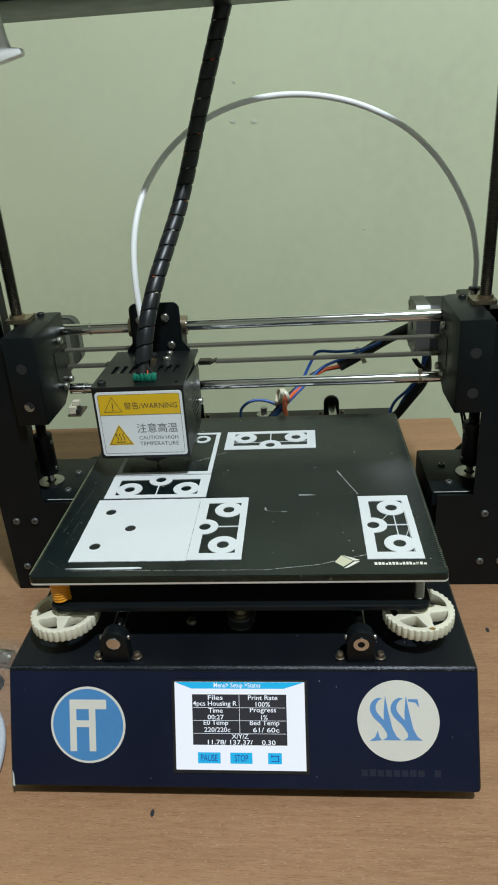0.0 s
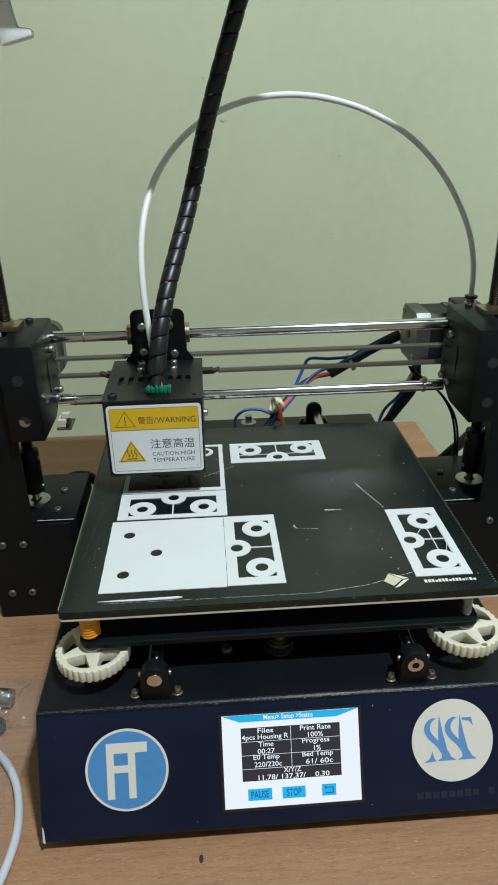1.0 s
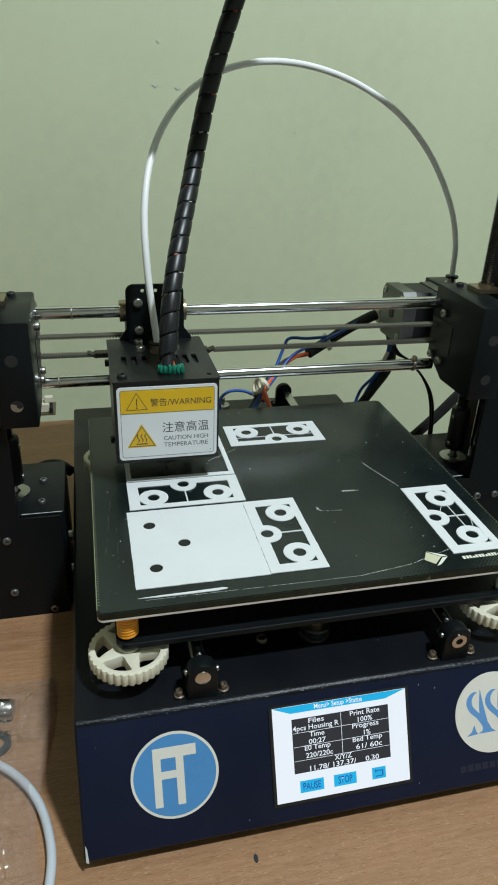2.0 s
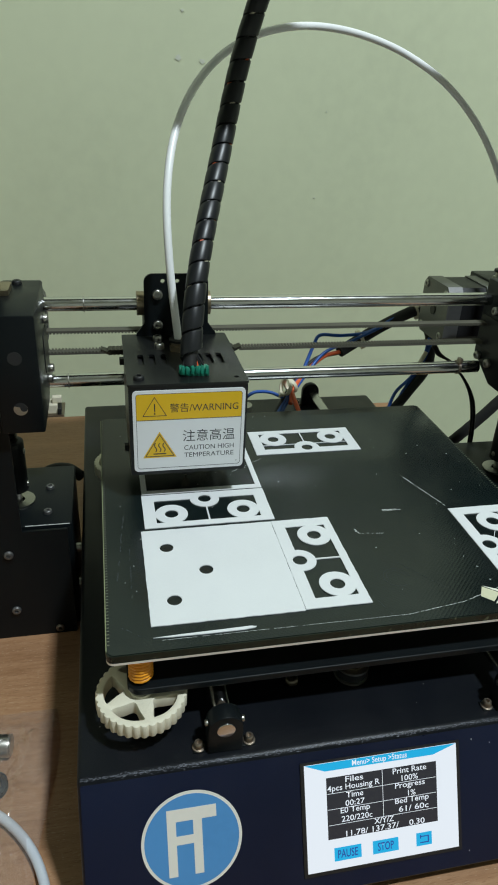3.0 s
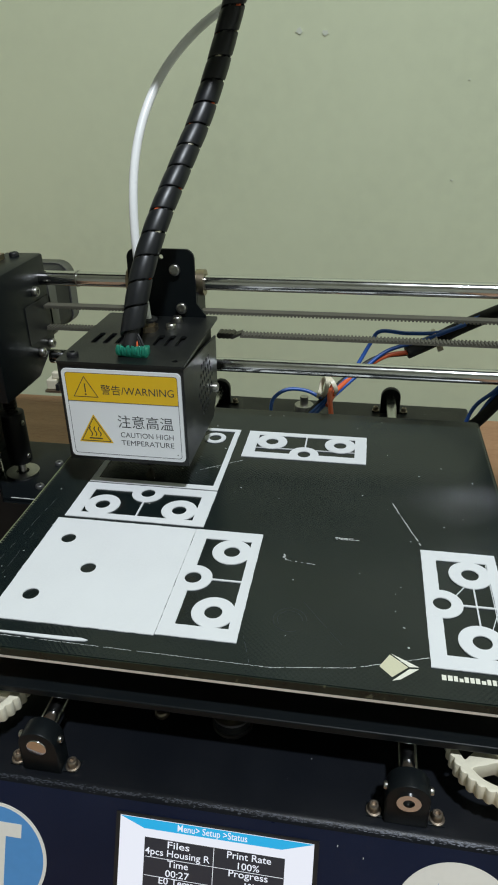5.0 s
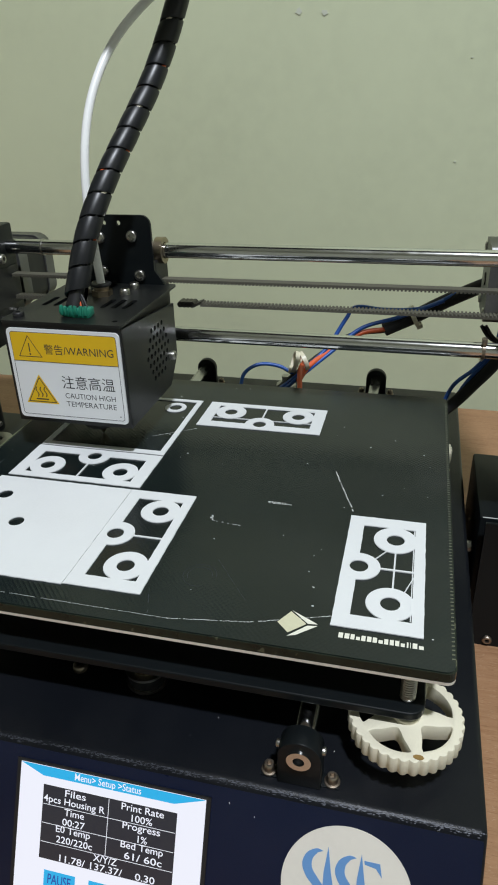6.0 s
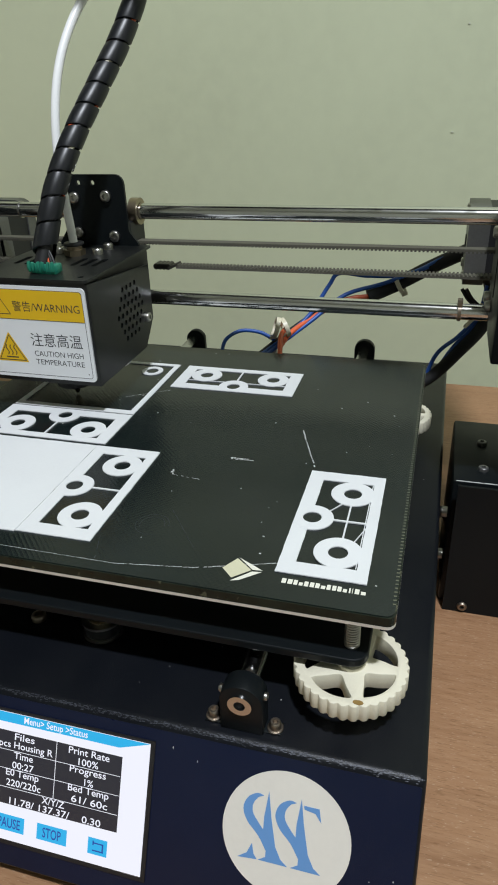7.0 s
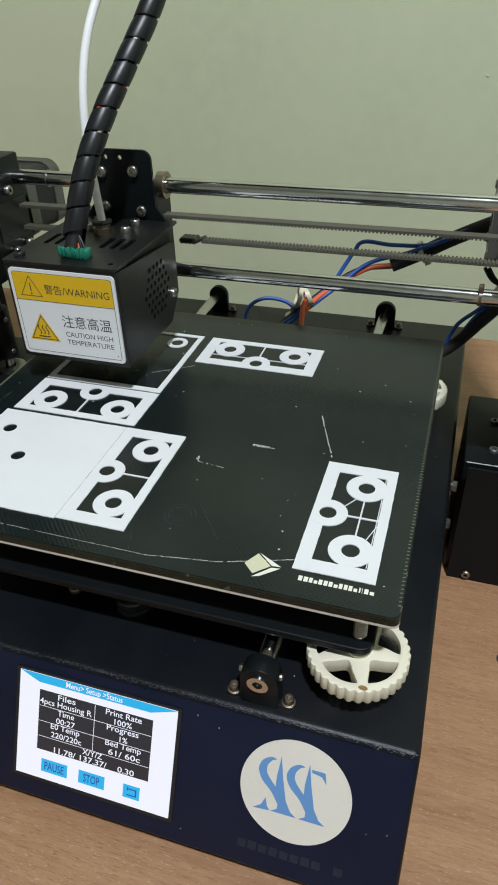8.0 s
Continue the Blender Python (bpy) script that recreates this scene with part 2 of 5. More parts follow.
def tube(bm, pts, r, seg=10, n=12, smooth=True):
    path = spline(pts, n) if smooth else [Vector(p) for p in pts]
    rings = []
    for p, (s, u, d) in zip(path, frames(path)):
        rings.append([bm.verts.new(p + (s * math.cos(a) + u * math.sin(a)) * r) for a in (2 * math.pi * k / seg for k in range(seg))])
    for a, b in zip(rings, rings[1:]):
        for k in range(seg):
            bm.faces.new((a[k], a[(k + 1) % seg], b[(k + 1) % seg], b[k]))
    bm.faces.new(rings[0][::-1])
    bm.faces.new(rings[-1])
    return bm


def prism(bm, loops, w0, w1, m=None):
    """A plate with holes: the first loop is its outline, the others holes; u, v in the plane, w its thickness."""
    tmp = B()
    edges = []
    for loop in loops:
        vs = [tmp.verts.new((u, v, w0)) for u, v in loop]
        edges += [tmp.edges.new((vs[i], vs[(i + 1) % len(vs)])) for i in range(len(vs))]
    bmesh.ops.triangle_fill(tmp, use_beauty=True, use_dissolve=False, edges=edges)
    ext = bmesh.ops.extrude_face_region(tmp, geom=tmp.faces[:])
    bmesh.ops.translate(tmp, verts=[v for v in ext["geom"] if isinstance(v, bmesh.types.BMVert)], vec=(0, 0, w1 - w0))
    return merge(bm, tmp, m)


def circle(u, v, r, n=32, rv=None, a0=0, a1=360):
    rv = r if rv is None else rv
    full = abs(a1 - a0) >= 360
    k = n if full else n + 1
    return [(u + r * math.cos(radians(a0 + (a1 - a0) * i / n)), v + rv * math.sin(radians(a0 + (a1 - a0) * i / n))) for i in range(k)]


def rect(u0, u1, v0, v1, r=0.0, n=5):
    if not r:
        return [(u0, v0), (u1, v0), (u1, v1), (u0, v1)]
    out = []
    for cu, cv, a in ((u1 - r, v0 + r, -90), (u1 - r, v1 - r, 0), (u0 + r, v1 - r, 90), (u0 + r, v0 + r, 180)):
        out += [(cu + r * math.cos(radians(a + 90 * i / n)), cv + r * math.sin(radians(a + 90 * i / n))) for i in range(n + 1)]
    return out


def plane(origin, u, v):
    """The matrix that lays u, v, w on a plane in the place."""
    u, v = Vector(u).normalized(), Vector(v).normalized()
    w = u.cross(v)
    m = Matrix((u, v, w)).transposed().to_4x4()
    return Matrix.Translation(origin) @ m


def words(bm, body, size, u, v, w, m, width=None, align="CENTER", bold=0.0):
    """Raised letters with the built-in font, centred at u, v, and squeezed to a width if given."""
    cu = bpy.data.curves.new("words", "FONT")
    cu.body, cu.size, cu.align_x, cu.align_y, cu.resolution_u = body, size, "LEFT", "BOTTOM_BASELINE", 3
    cu.offset = bold * size
    ob = new("words", cu)
    me = bpy.data.meshes.new_from_object(ob.evaluated_get(bpy.context.evaluated_depsgraph_get()))
    bpy.data.objects.remove(ob)
    bpy.data.curves.remove(cu)
    tmp = B()
    tmp.from_mesh(me)
    bpy.data.meshes.remove(me)
    if not tmp.verts:
        tmp.free()
        return bm
    xs, ys = [p.co.x for p in tmp.verts], [p.co.y for p in tmp.verts]
    k = width / (max(xs) - min(xs)) if width else 1
    shift = (max(xs) + min(xs)) / 2 if align == "CENTER" else min(xs)
    for p in tmp.verts:
        p.co = ((p.co.x - shift) * k + u, p.co.y - (max(ys) + min(ys)) / 2 + v, w)
    return merge(bm, tmp, m)


def screw(bm, at, axis, r=0.0028, h=0.0025):
    """A socket-head screw: rounded head with a hexagonal hollow."""
    tmp = B()
    rings = []
    for z, k in ((0, 1.0), (h * 0.62, 1.0), (h * 0.86, 0.93), (h, 0.76)):
        rings.append([tmp.verts.new((r * k * math.cos(math.tau * i / 12), r * k * math.sin(math.tau * i / 12), z)) for i in range(12)])
    for z in (h, h * 0.35):
        rings.append([tmp.verts.new((r * 0.48 * (0.9 if i % 2 else 1.0) * math.cos(math.tau * i / 12), r * 0.48 * (0.9 if i % 2 else 1.0) * math.sin(math.tau * i / 12), z)) for i in range(12)])
    for p, q in zip(rings, rings[1:]):
        for i in range(12):
            tmp.faces.new((p[i], p[(i + 1) % 12], q[(i + 1) % 12], q[i]))
    tmp.faces.new(rings[-1])
    tmp.faces.new(rings[0][::-1])
    axis = Vector(axis)
    return merge(bm, tmp, Matrix.Translation(at) @ axis.to_track_quat("Z", "Y").to_matrix().to_4x4())

# ---- the room ----
WY = 0.379


def room():
    bm = B()
    box(bm, -1.6, 1.6, WY, WY + 0.1, -0.75, 1.75)
    wall = solo("wall_north", bm, WALL, (0, WY, -0.75), "pale green painted plaster wall with small chips", "wall", kind="structure")
    rnd = random.Random(4)
    for x, z, s in ((-0.0274, 0.3264, 0.0042), (-0.0059, 0.3241, 0.0035), (-0.024, 0.362, 0.002), (0.115, 0.288, 0.0012), (0.11, 0.21, 0.0013)):
        bm = B()
        loop = [(s * rnd.uniform(0.35, 1) * math.cos(a), s * rnd.uniform(0.3, 0.8) * math.sin(a)) for a in (i * math.tau / 14 for i in range(14))]
        prism(bm, [loop], 0, 0.0006, plane((x, WY, z), (1, 0, 0), (0, 0, 1)))
        part("paint_chip", bm, FLAKE, wall)
    # unseen walls, floor and ceiling, added so the lamp's light bounces back
    for name, b in (("wall_west", (-1.7, -1.6, -2.4, WY + 0.1, -0.75, 1.75)), ("wall_east", (1.6, 1.7, -2.4, WY + 0.1, -0.75, 1.75)),
                    ("wall_south", (-1.7, 1.7, -2.5, -2.4, -0.75, 1.75))):
        bm = B()
        box(bm, *b)
        solo(name, bm, ROOM, (b[0], b[2], -0.75), "unseen pale wall added to close the room and bounce light", "wall", kind="structure")
    bm = B()
    box(bm, -1.7, 1.7, -2.5, WY + 0.1, -0.8, -0.75)
    solo("floor", bm, FLOOR, (0, 0, -0.8), "unseen grey floor added below the table to close the room", "floor", kind="structure")
    bm = B()
    box(bm, -1.7, 1.7, -2.5, WY + 0.1, 1.75, 1.8)
    solo("ceiling", bm, ROOM, (0, 0, 1.75), "unseen pale ceiling added to close the room and bounce light", "ceiling", kind="structure")


room()


def table():
    t = thing("table", (0, 0, -0.72), "brown wood-grain table the printer stands on", "table")
    bm = B()
    box(bm, -0.62, 0.209, -0.36, 0.333, -0.025, 0, 0.002)
    part("tabletop", bm, WOOD, t)
    for x in (-0.58, 0.17):
        for y in (-0.32, 0.3):
            bm = B()
            box(bm, x - 0.025, x + 0.025, y - 0.025, y + 0.025, -0.7, -0.025, 0.002)
            part("leg", bm, WOOD, t)
    for p, r in (((-0.0458, -0.170), 0.0011), ((0.1600, -0.0304), 0.0012)):
        bm = B()
        prism(bm, [circle(p[0], p[1], r, 9, r * 2)], 0, 0.0003)
        part("dark_speck", bm, INK, t)


table()

# ---- the printer ----
printer = thing("3d_printer", (0, 0, 0), "black desktop 3D printer with a lit touch screen, printing", "3D printer")
FRONT = plane((0, -0.162, 0.008), (1, 0, 0), (0, 0.028, 0.058))  # v runs up the sloping front panel
FLEN = math.hypot(0.028, 0.058)


def base_housing():
    bm = B()
    tmp = B()
    prof = [(-0.162, 0.008), (-0.134, 0.066), (0.212, 0.066), (0.212, 0.008)]
    prism(tmp, [prof], -0.1238, 0.1238, plane((0, 0, 0), (0, 1, 0), (0, 0, 1)))
    bmesh.ops.remove_doubles(tmp, verts=tmp.verts, dist=1e-6)
    bmesh.ops.dissolve_limit(tmp, angle_limit=0.01, verts=tmp.verts, edges=tmp.edges)
    bmesh.ops.bevel(tmp, geom=tmp.edges[:], offset=0.0022, segments=4, affect="EDGES", profile=0.5)
    merge(bm, tmp)
    base = part("base_housing", bm, DECK, printer, "sloping dark metal base with worn edges", True)
    # thin sheet over the slope, carrying the navy and the painted-in screen glow
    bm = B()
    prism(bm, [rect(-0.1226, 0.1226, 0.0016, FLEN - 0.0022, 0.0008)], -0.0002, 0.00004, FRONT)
    part("front_panel", bm, NAVY_GLOW, base, "navy front panel with the screen's blue glow painted in")
    for x in (-0.105, 0.105):
        for y in (-0.14, 0.19):
            bm = B()
            cyl(bm, (x, y, 0), (x, y, 0.009), 0.009, bevel=0.001)
            part("rubber_foot", bm, RUBBER, base)
    # small screw on the deck, wear and painted highlight on the front fold
    bm = B()
    screw(bm, (-0.0285, -0.0990, 0.066), (0, 0, 1), 0.003, 0.0025)
    part("deck_screw", bm, OLD_STEEL, base, "tarnished screw", True)
    rnd = random.Random(3)
    bm = B()
    for i in range(20):
        u, v = rnd.uniform(-0.118, 0.118), rnd.uniform(0.004, FLEN - 0.003)
        if abs(u) < 0.04 or abs(abs(u) - 0.081) < 0.022:
            continue
        s = rnd.uniform(0.00006, 0.00018)
        prism(bm, [circle(u, v, s, 5, s * rnd.uniform(0.8, 3))], 0.00005, 0.00012, FRONT)
    for i in range(40):
        u, v, s = rnd.uniform(-0.12, 0.12), rnd.uniform(-0.13, 0.2), rnd.uniform(0.00006, 0.0002)
        prism(bm, [circle(u, v, s, 5, s * rnd.uniform(0.8, 2))], 0.06605, 0.0662)
    tagged(part("scuff_mark", bm, SCUFF, base, "pale scratches and dust specks"), kind="stuff")
    # pale flecks draw the bend's highlight as well as its worn paint
    bm = B()
    for i in range(1500):
        u, q = rnd.uniform(-0.1228, 0.1222), rnd.gauss(0, 0.00042)
        n, w = rnd.uniform(0.0002, 0.0011), rnd.uniform(0.00004, 0.00013)
        quad = []
        for du, dq in ((0, -w), (n, -w * 0.6), (n, w), (0, w * 0.7)):
            quad.append((u + du, -0.13388 + (q + dq) * 0.846, 0.06578 + (q + dq) * 0.533 - 300 * q * q))
        add(bm, quad, [(0, 1, 2, 3)])
    tagged(part("worn_bright_edge", bm, WORN_GLINT, base, "worn flecks and painted pale highlight along the front fold"), kind="stuff")
    bm = B()
    prism(bm, [[(-0.1225, 0.001), (-0.1212, 0.0005), (-0.1218, 0.007), (-0.1226, 0.009)]], 0.0001, 0.0003, FRONT)
    part("edge_scrape", bm, SCUFF, base, "bare metal scrape on the lower corner")
    return base


base = base_housing()


def screen():
    cu, cv = 0.0011, 0.0340
    m = FRONT
    bm = B()
    prism(bm, [rect(cu - 0.0357, cu + 0.0357, cv - 0.0248, cv + 0.0240)], -0.0005, 0.0006, m)
    part("screen_bezel", bm, DARK, base, "thin black screen frame", False)
    x0, x1, y0, y1 = cu - 0.0341, cu + 0.0341, cv - 0.0230, cv + 0.0230
    bm = B()
    prism(bm, [rect(x0, x1, y0, y1)], 0.0006, 0.0009, m)
    lcd = part("display", bm, LCD_WHITE, base, "lit white status display")
    W, H = x1 - x0, y1 - y0

    def at(a, b):
        return x0 + a * W, y1 - b * H

    def quad(a0, a1, b0, b1, w, mat, name):
        bm = B()
        (p, q), (r, s) = at(a0, b1), at(a1, b0)
        prism(bm, [rect(p, r, q, s)], 0.0009, w, m)
        part(name, bm, mat, base)

    bm = B()
    prism(bm, [[at(0, 0), at(0.13, 0.075), at(0.84, 0.075), at(1, 0)]], 0.0009, 0.00094, m)
    part("screen_banner", bm, LCD_CYAN, base, "cyan title bar")
    quad(0.135, 0.86, 0.14, 0.715, 0.00095, LCD_DARK, "screen_table")
    for b in (0.288, 0.435, 0.582):
        quad(0.14, 0.855, b, b + 0.004, 0.00097, LCD_WHITE, "screen_line")
    quad(0.497, 0.5, 0.145, 0.582, 0.00097, LCD_WHITE, "screen_line")
    for a0, a1 in ((0.17, 0.345), (0.42, 0.59), (0.71, 0.815)):
        quad(a0, a1, 0.80, 0.925, 0.00095, LCD_CYAN, "screen_button")
    for body, a, b, size, width in (("Menu> Setup >Status", 0.485, 0.042, 0.0032, 0.36),
                                    ("Files", 0.315, 0.175, 0.0032, 0.115), ("4pcs Housing R", 0.31, 0.25, 0.0032, 0.34),
                                    ("Print Rate", 0.68, 0.175, 0.0032, 0.225), ("100%", 0.68, 0.25, 0.0032, 0.11),
                                    ("Time", 0.315, 0.322, 0.0032, 0.11), ("00:27", 0.315, 0.398, 0.0032, 0.125),
                                    ("Progress", 0.68, 0.322, 0.0032, 0.2), ("1%", 0.69, 0.398, 0.0032, 0.05),
                                    ("E0 Temp", 0.315, 0.468, 0.0032, 0.19), ("220/220c", 0.325, 0.54, 0.0032, 0.2),
                                    ("Bed Temp", 0.69, 0.468, 0.0032, 0.225), ("61/ 60c", 0.70, 0.54, 0.0032, 0.2),
                                    ("X/Y/Z", 0.5, 0.614, 0.0032, 0.13), ("11.78/ 137.37/    0.30", 0.51, 0.682, 0.0032, 0.52)):
        bm = B()
        u, v = at(a, b)
        words(bm, body, size * 1.08, u, v, 0.00099, m, width * W, bold=0.008)
        part("screen_text", bm, LCD_WHITE, base)
    for body, a, width in (("PAUSE", 0.257, 0.13), ("STOP", 0.505, 0.105)):
        bm = B()
        u, v = at(a, 0.862)
        words(bm, body, 0.0050, u, v, 0.00099, m, width * W, bold=0.012)
        part("screen_text", bm, LCD_BLUE, base)
    bm = B()
    for a0, a1, b0, b1 in ((0.735, 0.795, 0.832, 0.842), (0.787, 0.795, 0.832, 0.9), (0.735, 0.795, 0.89, 0.9), (0.735, 0.742, 0.82, 0.855)):
        (p, q), (r, s) = at(a0, b1), at(a1, b0)
        prism(bm, [rect(p, r, q, s)], 0.00096, 0.00099, m)
    part("return_arrow", bm, LCD_BLUE, base)


screen()


def stickers():
    cu, cv, r = -0.0803, 0.0338, 0.0203
    bm = B()
    prism(bm, [circle(cu, cv, r, 64)], 0.0001, 0.0003, FRONT)
    part("round_sticker", bm, STICKER, base, "round blue sticker with a pale rim")
    bm = B()
    prism(bm, [circle(cu, cv, r * 0.94, 64)], 0.0003, 0.00036, FRONT)
    part("sticker_face", bm, BLUE, base)
    k = r / 68.0
    bm = B()
    for a0, a1, b0, b1 in ((-33, 34, 28, 45), (-33, -21, -47, 28), (2, 14, -47, 28), (-21, 2, -4, 8)):
        prism(bm, [rect(cu + a0 * k, cu + a1 * k, cv + b0 * k, cv + b1 * k)], 0.00036, 0.00044, FRONT)
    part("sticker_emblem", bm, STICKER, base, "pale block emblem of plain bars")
    cu, cv, r = 0.0828, 0.0372, 0.0208
    bm = B()
    prism(bm, [circle(cu, cv, r, 64)], 0.0001, 0.0003, FRONT)
    part("round_sticker", bm, STICKER, base, "round cream sticker with a blue curved emblem")
    bm = B()
    k = r / 71.0

    def blade(pts):
        prism(bm, [[(cu + a * k, cv + b * k) for a, b in pts]], 0.0003, 0.00038, FRONT)

    outer = [(p.x, p.y) for p in spline([(-20, -22, 0), (-30, -7, 0), (-43, 6, 0), (-49, 20, 0), (-45, 33, 0), (-35, 40, 0), (-27, 39, 0)], 4)]
    inner = [(p.x, p.y) for p in spline([(-33, 36, 0), (-38, 28, 0), (-38, 18, 0), (-32, 9, 0), (-25, 1, 0)], 4)]
    for dx in (0, 36):
        blade([(a + dx, b) for a, b in [(-22, 45), (-17, 16), (-10, -15), (-3, -28), (5, -34), (-28, -34), (-20, -29)] + outer + inner + [(-25, 16)]])
    blade([(-51, -36), (-41, -29), (-36, -17), (-33, -29), (-29, -34)])
    blade([(17, 38), (34, 38), (37, 23), (30, 32), (18, 34)])
    part("sticker_emblem", bm, EMBLEM, base, "blue curved emblem of plain blades")
    bm = B()
    rnd = random.Random(8)
    for i in range(10):
        if i == 8:
            continue
        u = 0.0635 + i * 0.0041
        prism(bm, [rect(u, u + 0.0032, 0.0085, 0.0085 + 0.0036 * (0.9 + 0.1 * rnd.random()))], 0.00004, 0.0001, FRONT)
    part("faded_bar", bm, FADED, base, "worn blue printed bars")


stickers()


def rod_clamp(x, y, front):
    """A black arched bracket round the end of a slide rod, with two deck screws and two grub screws."""
    deep = 0.0078 if front else 0.0050
    bm = B()
    tmp = B()
    loop = [(-0.0072, 0), (0.0072, 0)] + circle(0, 0.0128, 0.0072, 18, a0=0, a1=180)
    prism(tmp, [loop], 0, deep, plane((x, y + deep, 0.066), (1, 0, 0), (0, 0, 1)))
    bmesh.ops.dissolve_limit(tmp, angle_limit=0.01, verts=tmp.verts, edges=tmp.edges)
    rims = [e for e in tmp.edges if len(e.link_faces) == 2 and max(len(f.verts) for f in e.link_faces) > 4]
    bmesh.ops.bevel(tmp, geom=rims, offset=0.0006, segments=2, affect="EDGES", profile=0.5)
    merge(bm, tmp)
    box(bm, x - 0.0130, x + 0.0130, y + 0.0012, y + 0.0064, 0.066, 0.0667, 0.0002)
    c = part("rod_clamp", bm, BLACK, printer, "black arched rod clamp", True)
    for dx in (-0.0105, 0.0105):
        bm = B()
        cyl(bm, (x + dx, y + 0.0036, 0.0664), (x + dx, y + 0.0036, 0.0672), 0.0027, 18, bevel=0.0002)
        screw(bm, (x + dx, y + 0.0036, 0.0672), (0, 0, 1), 0.0020, 0.0026)
        part("clamp_screw", bm, OLD_STEEL, c, "tarnished screw", True)
        if front:
            bm = B()
            side = math.copysign(1, dx)
            screw(bm, (x + side * 0.0070, y + 0.0040, 0.0800), (side, 0, 0), 0.0014, 0.0012)
            part("grub_screw", bm, STEEL, c, "", True)
    return c


for x in (-0.0648, 0.0648):
    bm = B()
    if x > 0:
        prism(bm, [circle(x, 0.079, 0.0040, 28), circle(x, 0.079, 0.0019, 16)], 0, 0.003, plane((0, -0.1287, 0), (1, 0, 0), (0, 0, 1)))
    cyl(bm, (x, -0.1311 if x < 0 else -0.129, 0.079), (x, 0.2, 0.079), 0.0038 if x < 0 else 0.0036, 28, bevel=0.0004)
    part("slide_rod", bm, CHROME, printer, "polished steel bed rod", True)
    rod_clamp(x, -0.1306, True)
    rod_clamp(x, 0.1935, False)


def idler():
    at = Matrix.Translation((0, -0.0988, 0))
    bm = B()
    prism(bm, [circle(0, 0, 0.0072, 40), circle(0, 0, 0.003, 16)], 0.0676, 0.0725, at)
    p = part("idler_pulley", bm, DARK, printer, "black belt pulley between steel rims", True)
    for z0, z1, name in ((0.0725, 0.0736, "upper_rim"), (0.0664, 0.0676, "lower_rim")):
        bm = B()
        prism(bm, [circle(0, 0, 0.0080, 40), circle(0, 0, 0.0048, 32)], z0, z1, at)
        part(name, bm, STEEL, p, "steel rim", True)
    bm = B()
    prism(bm, [circle(0, 0, 0.0052, 32), circle(0, 0, 0.003, 16)], 0.0734, 0.0740, at)
    part("washer", bm, OLD_STEEL, p, "", True)
    bm = B()
    cyl(bm, (0, -0.0988, 0.066), (0, -0.0988, 0.0742), 0.003)
    screw(bm, (0, -0.0988, 0.0740), (0, 0, 1), 0.0040, 0.0046)
    part("bolt", bm, BRASS, p, "worn socket-head bolt", True)
    for x in (-0.0073, 0.0073):
        bm = B()
        box(bm, x - 0.0006, x + 0.0006, -0.0985, 0.168, 0.0678, 0.0724)
        part("bed_belt", bm, RUBBER, p, "black bed belt")


idler()

# ---- the heated bed ----
BY0, BY1 = -0.117, 0.0908


